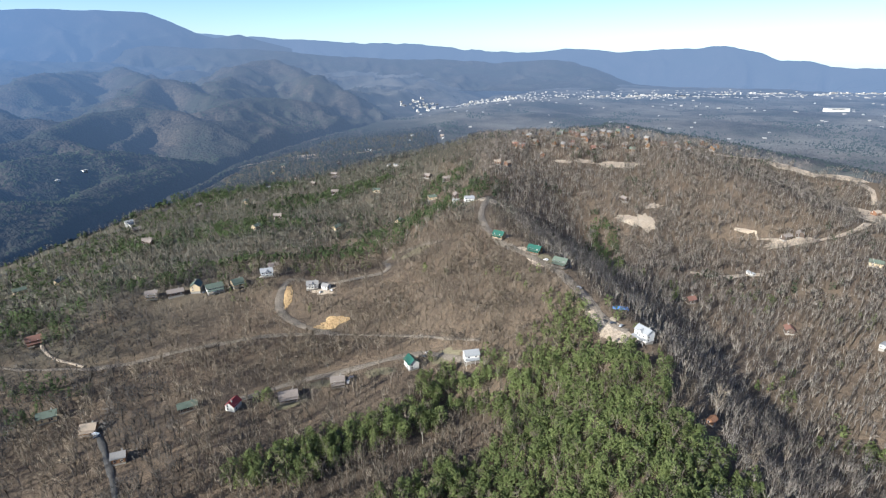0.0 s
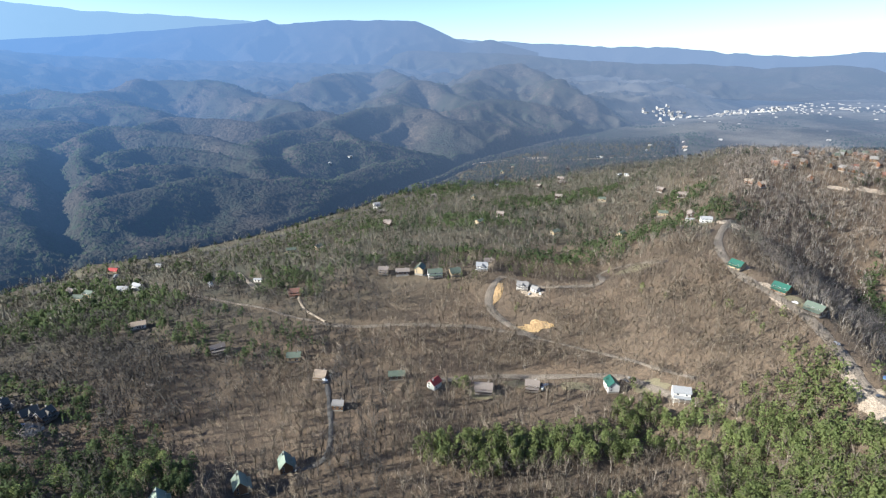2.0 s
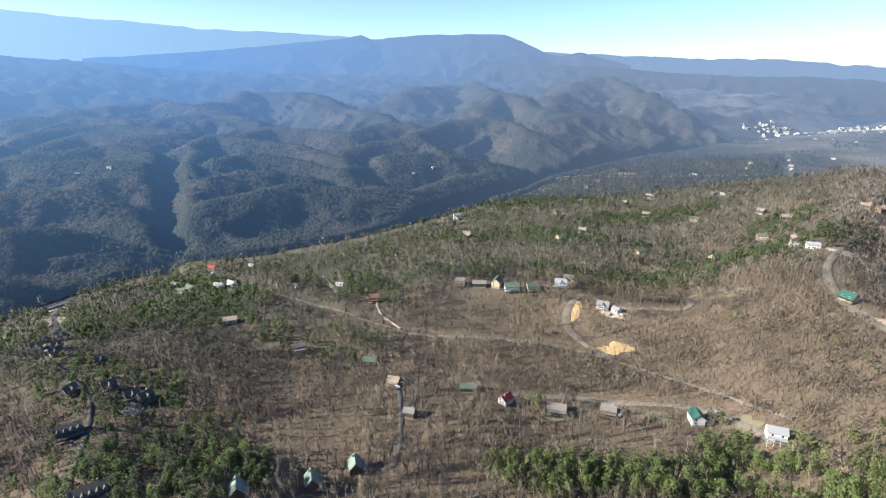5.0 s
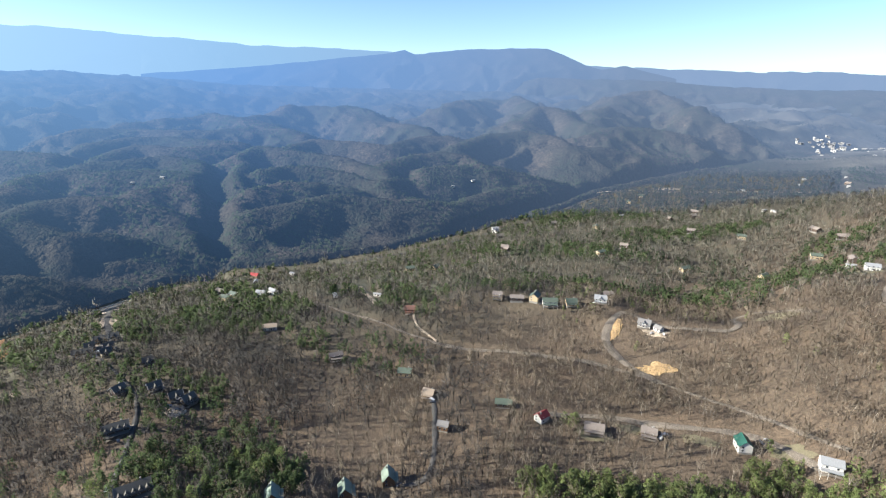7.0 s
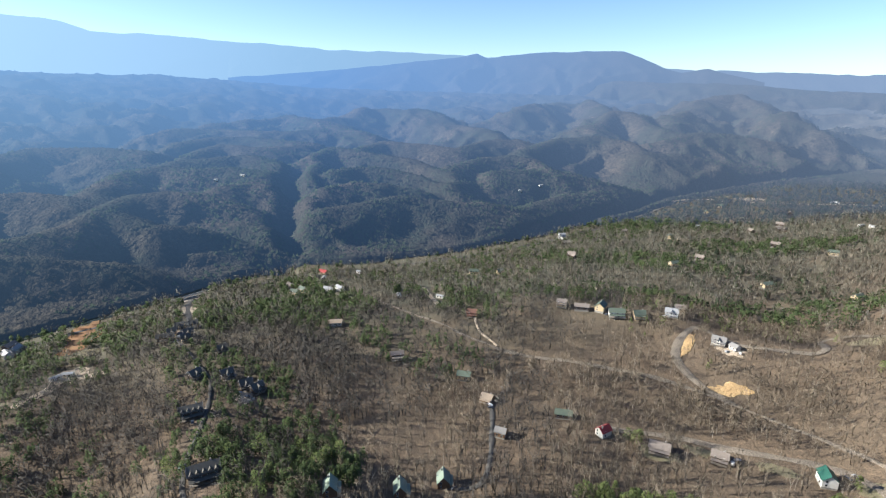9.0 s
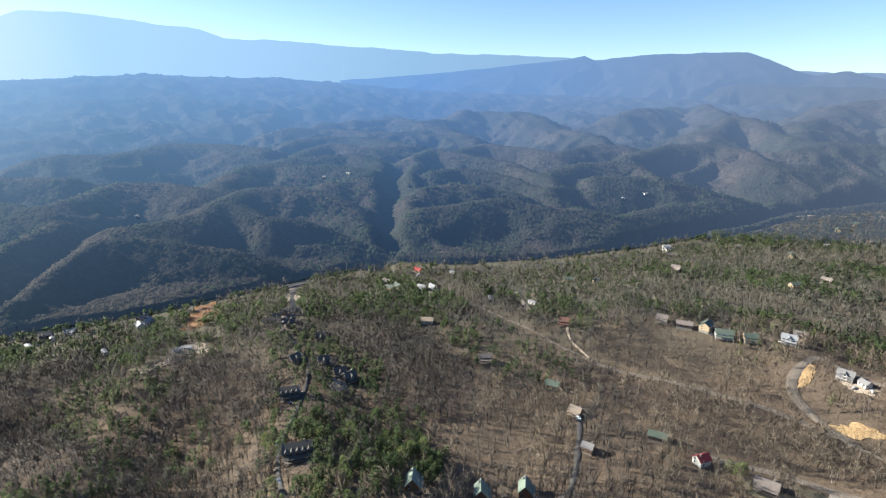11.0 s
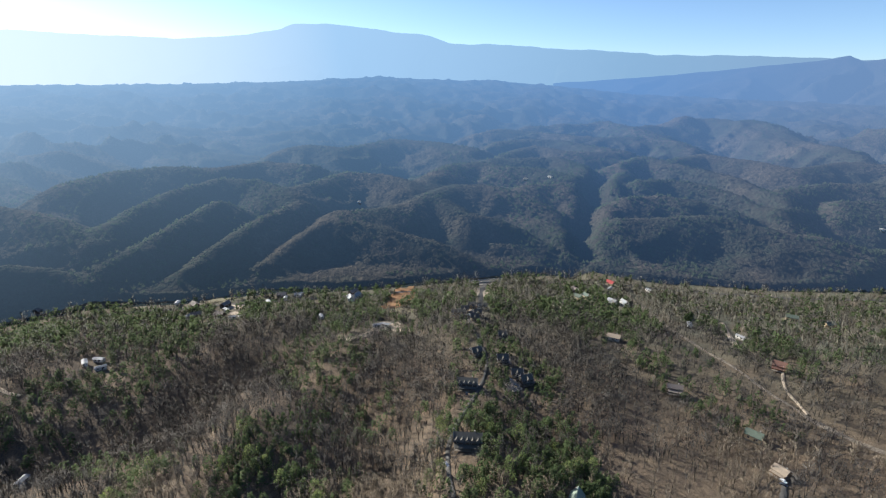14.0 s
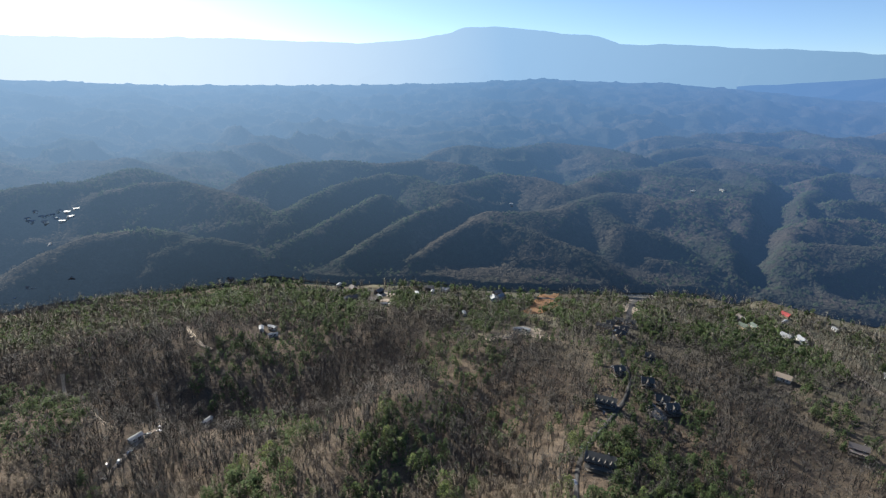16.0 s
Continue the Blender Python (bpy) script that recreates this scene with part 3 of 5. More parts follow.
def mountain(name, label, reach, az_el, seed, depth=900, foot=120, rough=1.0, stuff=None):
    """A far range: crest heights given as degrees over the eye at bearings, with spurs falling towards the valley."""
    az0, az1 = az_el[0][0], az_el[-1][0]
    def height(x, y):
        a = np.degrees(np.arctan2(-x, y))
        a = np.where(a < az0 - 5, a + 360, a)
        r = np.hypot(x, y)
        el = np.interp(a, [p[0] for p in az_el], [p[1] for p in az_el])
        crest = 300 + reach * np.tan(np.radians(el)) + rough * 14 * fbm(a / 1.7, a * 0 + seed, 4, seed)
        s = np.clip((reach - r) / depth, -0.2, 1)
        folds = ridged(a / 4.5 + 1.1 * fbm(a / 5, r / 420, 2, seed + 3), r / 480 + a / 9, 3, seed + 5) - 0.95
        down = np.abs(s) ** 0.85
        return crest - (crest - foot) * down + (crest - foot) * 0.85 * folds * np.sin(np.pi * np.clip(np.abs(s), 0, 1))
    v, f = sheet(np.arange(az0, az1 + 0.1, 0.25), np.linspace(reach - depth, reach + 60, 56), height)
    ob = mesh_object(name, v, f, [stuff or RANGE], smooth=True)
    return tagged(ob, label, "mountain range", kind="structure")


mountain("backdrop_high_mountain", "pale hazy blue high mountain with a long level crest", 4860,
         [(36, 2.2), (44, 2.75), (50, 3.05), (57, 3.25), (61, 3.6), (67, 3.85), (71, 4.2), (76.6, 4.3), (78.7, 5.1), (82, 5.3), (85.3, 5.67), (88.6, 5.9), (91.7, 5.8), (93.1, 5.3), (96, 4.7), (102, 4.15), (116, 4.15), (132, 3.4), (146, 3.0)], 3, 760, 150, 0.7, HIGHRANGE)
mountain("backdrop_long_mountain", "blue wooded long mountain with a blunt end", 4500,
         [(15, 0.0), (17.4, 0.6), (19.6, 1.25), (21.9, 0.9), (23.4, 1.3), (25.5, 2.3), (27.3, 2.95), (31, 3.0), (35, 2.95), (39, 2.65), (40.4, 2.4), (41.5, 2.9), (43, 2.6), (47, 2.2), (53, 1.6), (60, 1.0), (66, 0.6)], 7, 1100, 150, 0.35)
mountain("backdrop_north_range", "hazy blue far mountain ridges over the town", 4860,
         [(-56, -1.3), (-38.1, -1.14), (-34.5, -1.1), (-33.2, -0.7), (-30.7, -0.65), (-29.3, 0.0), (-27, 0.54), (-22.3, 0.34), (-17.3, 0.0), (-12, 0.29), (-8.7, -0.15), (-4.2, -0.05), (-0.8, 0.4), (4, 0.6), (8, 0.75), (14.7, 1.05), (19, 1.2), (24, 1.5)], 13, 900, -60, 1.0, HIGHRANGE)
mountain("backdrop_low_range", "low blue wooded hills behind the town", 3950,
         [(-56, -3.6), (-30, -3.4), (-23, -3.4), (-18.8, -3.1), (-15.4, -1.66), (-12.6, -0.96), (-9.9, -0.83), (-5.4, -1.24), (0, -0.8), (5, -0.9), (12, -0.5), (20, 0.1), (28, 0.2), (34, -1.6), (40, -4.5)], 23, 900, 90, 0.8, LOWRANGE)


def ribbon(line, half, lift, every=4.0):
    """A road laid over the ground along a broken line: corners and quads."""
    pts = np.array(line, float)
    for _ in range(2):
        q = np.empty((2 * len(pts) - 2, 2))
        q[0::2], q[1::2] = pts[:-1] * 0.75 + pts[1:] * 0.25, pts[:-1] * 0.25 + pts[1:] * 0.75
        pts = np.vstack([pts[:1], q, pts[-1:]])
    run = np.r_[0, np.cumsum(np.hypot(*np.diff(pts, axis=0).T))]
    s = np.linspace(0, run[-1], max(3, int(run[-1] / every)))
    c = np.stack([np.interp(s, run, pts[:, 0]), np.interp(s, run, pts[:, 1])], 1)
    d = np.gradient(c, axis=0)
    d /= np.linalg.norm(d, axis=1)[:, None]
    side = np.stack([-d[:, 1], d[:, 0]], 1)
    wide = half * (1 + 0.4 * fbm(s / 13, s * 0 + half, 3, 5))
    rows_ = []
    for k in np.linspace(-1, 1, 5):
        p = c + side * (k * wide)[:, None]
        rows_.append(np.c_[p, land(p[:, 0], p[:, 1]) + lift * (1 - 0.5 * k * k)])
    v = np.stack(rows_, 1).reshape(-1, 3)
    i = (np.arange(len(s) - 1)[:, None] * 5 + np.arange(4)).ravel()
    return v, np.stack([i, i + 1, i + 6, i + 5], 1)


SURFACES = {"gravel": GRAVEL, "asphalt": ASPHALT, "sand": SAND}
ROAD_LABELS = {"gravel": "pale gravel road winding through the woods", "asphalt": "grey paved road between the houses", "sand": "bare sandy track cut into the hillside"}
for name, half, surface, line in ROADS:
    v, f = ribbon(line, half * 1.05, 1.1, 3.0)
    tagged(mesh_object(name, v, f, [SURFACES[surface]], smooth=True), ROAD_LABELS[surface], "road", kind="structure")
v, f = ribbon([(x, y) for x, y in zip(RIVER_X[3:11], RIVER_Y[3:11])], 6, 0.4, 12)
tagged(mesh_object("river", v, f, [WATER], smooth=True), "dark river below the wooded bank", "river", kind="structure")


def patch(name, label, cx, cy, a, b, turn, material, lift=0.7, seed=0):
    """An irregular piece of open ground laid over the land."""
    n, m = 40, 7
    ang = np.linspace(0, 2 * np.pi, n, endpoint=False)
    edge = 1 + 0.55 * fbm(np.cos(ang) * 2.5 + seed, np.sin(ang) * 2.5 + cx * 0.1, 4, seed)
    LOTS.append((cx, cy, 0.75 * min(a, b) + 1))
    far = math.hypot(cx, cy)
    LOTS.append((cx - 11 * cx / far, cy - 11 * cy / far, 0.7 * min(a, b) + 2))
    for k in (-0.55, 0.55):
        long = a if a > b else b
        dirx, diry = (math.cos(radians(turn)), math.sin(radians(turn))) if a > b else (-math.sin(radians(turn)), math.cos(radians(turn)))
        LOTS.append((cx + k * long * dirx, cy + k * long * diry, 0.6 * min(a, b) + 1))
    c, s = math.cos(radians(turn)), math.sin(radians(turn))
    vs = []
    for k in np.linspace(0.03, 1, m):
        u, w = a * k * edge * np.cos(ang), b * k * edge * np.sin(ang)
        x, y = cx + u * c - w * s, cy + u * s + w * c
        vs.append(np.c_[x, y, land(x, y) + lift * (1.1 - 0.7 * k)])
    i = (np.arange(m - 1)[:, None] * n + np.arange(n)).ravel()
    j = (np.arange(m - 1)[:, None] * n + (np.arange(n) + 1) % n).ravel()
    ob = mesh_object(name, np.concatenate(vs), np.stack([i, j, j + n, i + n], 1), [material], smooth=True)
    return tagged(ob, label, "ground", kind="structure")


patch("clay_pit", "bright yellow clay cut beside the gravel road", -101, 428, 15, 8, 20, CLAY, 1.2, 1)
patch("clay_bank", "yellow clay bank along the bend of the road", -150, 466, 4, 17, 10, CLAY, 1.2, 2)
for cx, cy, a, b, turn in ((0, 366, 13, 7, -10), (-48, 352, 12, 5, 10), (-110, 320, 14, 7, 20), (-92, 342, 9, 5, 20), (92, 452, 8, 12, 40),
                           (-600, 86, 26, 12, 60), (-700, -140, 20, 12, 80), (-480, 530, 20, 8, 20), (-495, 1215, 40, 18, 40), (30, 660, 14, 9, 0)):
    patch("lawn", "dry winter grass on an open lot", cx, cy, a, b, turn, GRASS, 0.8, int(abs(cx)))
EAST_LOTS = [(122, 350, 9, 13, 20), (116, 369, 6, 10, 20), (87, 449, 6, 14, 35), (76, 478, 5, 9, 35), (61, 662, 17, 9, 10), (124, 343, 9, 16, 30), (-116, 474, 12, 6, 0), (258, 700, 24, 11, -40), (276, 690, 11, 19, 0), (292, 880, 40, 11, 5), (235, 885, 18, 8, 0), (600, 890, 52, 13, -15), (648, 850, 36, 14, -60), (580, 700, 26, 36, 10), (420, 614, 30, 10, 0)]
WEST_LOTS = [(318, 546, 16, 6, 0), (196, 880, 14, 5, 0), (-670, -112, 18, 9, 70), (-640, -104, 12, 7, 60), (-362, 150, 9, 7, 0), (300, 735, 14, 6, 20), (60, 515, 8, 6, 0), (-690, 228, 12, 30, 20), (-548, 166, 8, 26, 20), (-540, 66, 14, 24, 60), (-628, 203, 30, 9, 173)]
for cx, cy, a, b, turn in EAST_LOTS + WEST_LOTS:
    patch("bare_lot", "bare sandy ground scraped for building", cx, cy, a, b, turn, SAND, 0.9, int(abs(cx)))
patch("lawn", "dry winter grass on an open lot", -30, 545, 16, 9, 20, GRASS, 0.9, 21)
patch("clay_lot", "orange bare clay lot in the valley", -343, 1345, 40, 16, 30, SAND, 0.9, 31)
patch("red_field", "rust-coloured sedge field among dark pines", -655, 100, 52, 15, 152, REDFIELD, 0.9, 9)
LOTS.append((-606, 76, 15))

# ---------- houses and other things ----------
def part(name, bm, material, parent, label=""):
    me = bpy.data.meshes.new(name)
    bm.to_mesh(me)
    bm.free()
    me.materials.append(material)
    ob = new(name, me)
    ob.parent = parent
    return tagged(ob, label)


def boxes(*spans):
    """A bmesh of boxes, each given as x0, x1, y0, y1, z0, z1."""
    bm = bmesh.new()
    for x0, x1, y0, y1, z0, z1 in spans:
        vs = [bm.verts.new((x, y, z)) for z in (z0, z1) for x, y in ((x0, y0), (x1, y0), (x1, y1), (x0, y1))]
        for q in ((3, 2, 1, 0), (4, 5, 6, 7), (0, 1, 5, 4), (1, 2, 6, 5), (2, 3, 7, 6), (3, 0, 4, 7)):
            bm.faces.new([vs[i] for i in q])
    return bm


def prism(profile, x0, x1, along_x=True):
    """A bmesh of a closed outline (across, up) pushed from x0 to x1."""
    bm = bmesh.new()
    put = (lambda a, u, x: (x, a, u)) if along_x else (lambda a, u, x: (a, x, u))
    lo = [bm.verts.new(put(a, u, x0)) for a, u in profile]
    hi = [bm.verts.new(put(a, u, x1)) for a, u in profile]
    n = len(profile)
    for k in range(n):
        bm.faces.new([lo[k], lo[(k + 1) % n], hi[(k + 1) % n], hi[k]])
    bm.faces.new(lo[::-1])
    bm.faces.new(hi)
    bmesh.ops.recalc_face_normals(bm, faces=bm.faces)
    return bm


def gable_roof(half, eave, rise, x0, x1, thick=0.22, along_x=True, over=0.5):
    k = rise / half
    w, low = half + over, eave - over * k
    return prism([(-w, low), (0, eave + rise), (w, low), (w, low + thick), (0, eave + rise + thick * 1.2), (-w, low + thick)], x0, x1, along_x)


def window(x, y, z, w, h, facing, parent):
    """A framed window on a wall whose outside lies along facing (0: -y, 1: +y, 2: -x, 3: +x)."""
    d = 0.07
    if facing < 2:
        s = -1 if facing == 0 else 1
        lo, hi = sorted((y, y + s * d))
        fr = part("window", boxes((x - w / 2 - 0.1, x + w / 2 + 0.1, lo, hi, z - 0.1, z + h + 0.1)), WHITE_PAINT, parent)
        lo, hi = sorted((y + s * d, y + s * (d + 0.02)))
        part("pane", boxes((x - w / 2, x + w / 2, lo, hi, z, z + h)), GLASS, fr)
    else:
        s = -1 if facing == 2 else 1
        lo, hi = sorted((x, x + s * d))
        fr = part("window", boxes((lo, hi, y - w / 2 - 0.1, y + w / 2 + 0.1, z - 0.1, z + h + 0.1)), WHITE_PAINT, parent)
        lo, hi = sorted((x + s * d, x + s * (d + 0.02)))
        part("pane", boxes((lo, hi, y - w / 2, y + w / 2, z, z + h)), GLASS, fr)


def lot(x, y, length):
    """The yard of a house, trees also cleared towards the camera to keep it in view."""
    r, length = math.hypot(x, y), max(length, 12)
    LOTS.append((x, y, 0.55 * length + 1))
    LOTS.append((x - 9 * x / r, y - 9 * y / r, 0.6 * length))
    LOTS.append((x - 18 * x / r, y - 18 * y / r, 0.5 * length))


def house(name, label, x, y, turn, length=11, width=8, eave=5.0, rise=3.2, roof=GREY_SHINGLE, wall=LOGS, porch=2.4, cross=False,
          dormers=0, chimney=True, group="", category="house", foot=4.0, gable=None, trim=False):
    """A gabled house on its footing: walls, roof, windows, door, porch, dormers and chimney. The ridge runs along its x, its front looks to -y."""
    h = new(name)
    h.empty_display_size = 1
    tagged(h, label, category, group)
    L, W = length / 2, width / 2
    part("foundation", boxes((-L + 0.08, L - 0.08, -W + 0.08, W - 0.08, -foot, 0.3)), STONE, h)
    part("wall", prism([(-W, 0.3), (W, 0.3), (W, eave), (0, eave + rise), (-W, eave)], -L, L), wall, h)
    part("roof", gable_roof(W, eave + 0.05, rise, -L - 0.6, L + 0.6), roof, h)
    if trim:
        k = rise / W
        for gx in (-L - 0.72, L + 0.6):
            part("fascia", prism([(-W - 0.6, eave - 0.6 * k), (0, eave + rise), (W + 0.6, eave - 0.6 * k), (W + 0.6, eave - 0.6 * k + 0.5), (0, eave + rise + 0.55), (-W - 0.6, eave - 0.6 * k + 0.5)], gx, gx + 0.12), PALE_METAL, h)
        part("side_deck", boxes((L, L + 2.6, -W, W, 0.05, 0.28), (L + 2.5, L + 2.6, -W, W, 1.0, 1.15)), DECK, h)
    levels = [1.2] if eave < 4 else [1.1, 3.6]
    for z in levels:
        for k in range(max(2, int(length / 4))):
            px = -L + length * (k + 0.5) / max(2, int(length / 4))
            window(px, -W, z, 1.2, 1.3, 0, h)
        window(-L, 0.22 * width, z, 1.1, 1.3, 2, h)
        window(L, -0.22 * width, z, 1.1, 1.3, 3, h)
        window(0.2 * length, W, z, 1.1, 1.3, 1, h)
    part("door", boxes((0.08 * length, 0.08 * length + 1.0, -W - 0.06, -W + 0.02, 0.3, 2.4)), DARK_WOOD, h)
    if porch:
        part("deck", boxes((-L, L, -W - porch, -W, 0.05, 0.28)), DECK, h)
        part("porch_roof", prism([(-W - porch - 0.3, 2.55), (-W, 3.1), (-W, 3.25), (-W - porch - 0.3, 2.7)], -L, L), roof, h)
        for k in range(4):
            px = -L + 0.15 + (length - 0.3) * k / 3
            part("post", boxes((px - 0.09, px + 0.09, -W - porch + 0.02, -W - porch + 0.2, -foot, 2.6)), wall, h)
        part("railing", boxes((-L, L, -W - porch, -W - porch + 0.06, 1.1, 1.2), (-L, L, -W - porch, -W - porch + 0.06, 0.6, 0.66)), DECK, h)
    if cross:
        g = L * 0.30
        part("cross_gable", prism([(-g, 0.3), (g, 0.3), (g, eave), (0, eave + rise * 0.75), (-g, eave)], -W - 1.0, 0, False), gable or wall, h)
        part("cross_roof", gable_roof(g, eave + 0.05, rise * 0.75, -W - 1.5, 0, along_x=False), roof, h)
        for z in (1.2, 3.6):
            window(0, -W - 1.0, z, 1.1, 1.2, 0, h)
    for k in range(dormers):
        dx = -L + length * (k + 0.5) / dormers
        d = part("dormer", prism([(dx - 0.9, eave - 0.4), (dx + 0.9, eave - 0.4), (dx + 0.9, eave + 1.0), (dx, eave + 2.0), (dx - 0.9, eave + 1.0)], -W + 0.1, 0, False), gable or wall, h)
        bm = gable_roof(0.9, eave + 1.05, 1.0, -W - 0.3, 0, 0.14, False, 0.3)
        bmesh.ops.translate(bm, vec=(dx, 0, 0), verts=bm.verts)
        part("dormer_roof", bm, roof, d)
    if chimney:
        part("chimney", boxes((L * 0.45, L * 0.45 + 0.9, 0.4, 1.3, eave + rise * 0.4, eave + rise + 1.0)), STONE, h)
    h.matrix_world = pose(x, y, float(land(x, y)) + 0.9, 0, 0, turn)
    lot(x, y, length)
    return h


house("cabin", "white-gabled cabin with a bright green metal roof", -24, 358, -62, 10, 8.5, 5.0, 3.4, GREEN_METAL, WHITE_PAINT, 0, chimney=False)
house("farmhouse", "white two-storey house with a pale roof and dark porch", 22, 353, 12, 11, 8, 5.6, 2.6, PALE_METAL, WHITE_PAINT, 2.6, chimney=False)
house("cottage", "small white cottage with a red metal roof", -145, 308, -105, 8.5, 7, 4.4, 2.8, RED_METAL, WHITE_PAINT, 0)
house("farmhouse", "brown house with a low grey-brown roof beside the road", -111, 322, 20, 13, 9, 3.6, 2.6, BROWN_SHINGLE, DARK_WOOD, 2.2)
house("farmhouse", "brown timber house with a sunlit brown roof", -79, 341, 15, 10, 8, 4.4, 2.6, BROWN_SHINGLE, DARK_WOOD, 2.0)
house("farmhouse", "low house with a dark green roof among trees", -176, 306, 30, 12, 7, 3.2, 2.4, DULL_GREEN, DARK_WOOD, 0)
house("cabin", "cabin with a square tan shingle roof", -232, 286, 15, 9, 8, 3.6, 2.2, TAN_SHINGLE, LOGS, 2.0)
house("cabin", "small cabin with a pale grey roof in bare woods", -196, 258, 20, 7.5, 6.5, 3.8, 2.4, GREY_SHINGLE, LOGS, 0)
house("farmhouse", "house with a faded green roof under tall trees", -268, 298, 30, 11, 8, 3.8, 2.6, DULL_GREEN, TAN_WALL, 0)
for hx, hy, ht in ((-191, 196, 12), (-200, 169, 16), (-219, 134, 20)):
    house("cabin", "log cabin with a steep faded green metal roof", hx, hy, ht + 125, 9.5, 7.5, 4.2, 4.4, SAGE_METAL, LOGS, 2.0, group="cabins with steep green roofs")
house("farmhouse", "tan house at the end of the row on the spur", -276, 457, 20, 10, 8, 4.4, 2.6, BROWN_SHINGLE, TAN_WALL, 2.0)
house("farmhouse", "long low house with a dark brown roof", -257, 464, 30, 14, 7, 3.4, 2.4, BROWN_SHINGLE, DARK_WOOD, 0)
house("farmhouse", "tall house with a grey-green roof on the spur", -241, 474, 100, 11, 9, 5.2, 3.4, DULL_GREEN, TAN_WALL, 0)
house("farmhouse", "wide house with a grey-green roof and white porch", -224, 475, 35, 15, 9, 4.6, 3.0, DULL_GREEN, WHITE_PAINT, 2.6)
house("farmhouse", "house with a hipped grey-green roof", -206, 487, 40, 11, 9, 3.8, 3.0, DULL_GREEN, TAN_WALL, 2.0)
house("farmhouse", "bright white house at the top of the road", -182, 506, 20, 12, 9, 5.0, 3.0, PALE_METAL, WHITE_PAINT, 2.4, True)
house("farmhouse", "brown-roofed house behind the white one", -183, 530, 20, 10, 8, 4.6, 2.8, BROWN_SHINGLE, DARK_WOOD, 0)
house("farmhouse", "white house with a dark garage on the knoll", -129, 481, 10, 11, 8, 4.0, 2.8, GREY_SHINGLE, WHITE_PAINT, 2.0, True)
house("garage", "small white garage beside the house on the knoll", -115, 478, -25, 7, 6, 3.0, 2.0, GREY_SHINGLE, WHITE_PAINT, 0, chimney=False, category="garage")
house("cabin", "cabin with a green metal roof on the ridge", 57, 512, -35, 11, 8, 4.0, 3.2, GREEN_METAL, TAN_WALL, 2.4, group="ridge cabins")
house("cabin", "cabin with a green metal roof on the ridge", 86, 466, -35, 12, 8, 4.0, 3.2, GREEN_METAL, LOGS, 2.4, group="ridge cabins")
house("cabin", "dark cabin with a dull green roof and deep porch", 104, 436, -35, 12, 8, 4.0, 3.0, DULL_GREEN, DARK_WOOD, 3.2, group="ridge cabins")
house("farmhouse", "white house on the wooded crest", 33, 662, 10, 12, 8, 4.2, 2.6, PALE_METAL, WHITE_PAINT, 0)
house("lodge", "big three-storey white lodge on a scraped pad", 143, 332, -62, 11, 8, 6.6, 2.8, PALE_METAL, WHITE_PAINT, 3.0, True, foot=6)
house("cabin", "orange-red log house in the woods", -344, 392, 40, 11, 8, 4.6, 3.0, RUST, ORANGE_LOGS, 2.4)
house("cabin", "brown hillside cabin with a long deck", -334, 280, 60, 11, 6, 4.6, 2.2, BROWN_SHINGLE, DARK_WOOD, 3.0)
house("farmhouse", "pale house in a small clearing", -438, 284, 50, 13, 8, 3.4, 2.4, TAN_SHINGLE, WHITE_PAINT, 0)
house("lodge", "dark timber lodge with a row of pointed dormers", -279, 88, 72, 17, 10, 5.0, 3.6, DARK_SHINGLE, DARK_WOOD, 3.0, dormers=5, trim=True, gable=STONE)
house("lodge", "dark timber lodge with gables along its roof", -360, 110, 70, 15, 9, 5.0, 3.2, DARK_SHINGLE, DARK_WOOD, 3.0, dormers=4, trim=True, gable=STONE)
for hx, hy, ht in ((-418, 134, 100), (-402, 154, 80), (-376, 158, 75), (-366, 162, 95), (-460, 175, 70)):
    house("house", "dark village house with a silvery roof edge", hx, hy, ht, 9, 7.5, 4.6, 3.2, DARK_SHINGLE, DARK_WOOD, 2.0, True, group="village houses", trim=True, gable=STONE)
for hx, hy, ht in ((-540, 146, 60), (-545, 158, 70), (-556, 170, 60), (-527, 168, 75), (-512, 160, 80), (-532, 152, 60), (-550, 182, 60)):
    house("house", "closely set village house with a dark roof", hx, hy, ht, 8, 6.5, 4.6, 3.0, DARK_SHINGLE, TAN_WALL, 1.8, True, group="houses by the village road", trim=True)
far_houses = (
    ("farmhouse", "pale green-roofed house by the valley road", DULL_GREEN, TAN_WALL, ((-585, 320), (-588, 334), (-470, 536), (-440, 556), (456, 520), (-110, 850))),
    ("store", "long white-roofed store with parking", PALE_METAL, WHITE_PAINT, ((-556, 352), (-548, 364), (-503, 812), (-495, 800), (-668, 42), (-660, 34), (-722, -630))),
    ("store", "small roadside store with a red roof", RED_METAL, TAN_WALL, ((-640, 398), (618, 920), (643, 914))),
    ("farmhouse", "weathered house with a brown roof in the valley", BROWN_SHINGLE, DARK_WOOD, ((-414, 700), (-247, 762), (-426, 895), (-197, 990), (-26, 870), (5, 824), (-630, -122), (-640, -150), (-668, -122), (424, 622), (443, 626), (266, 758), (-405, 690), (-708, -612), (-740, -604), (-599, -557), (-692, -339), (-678, -160), (-692, -55), (-681, 39), (-622, 334), (-632, -530))),
)
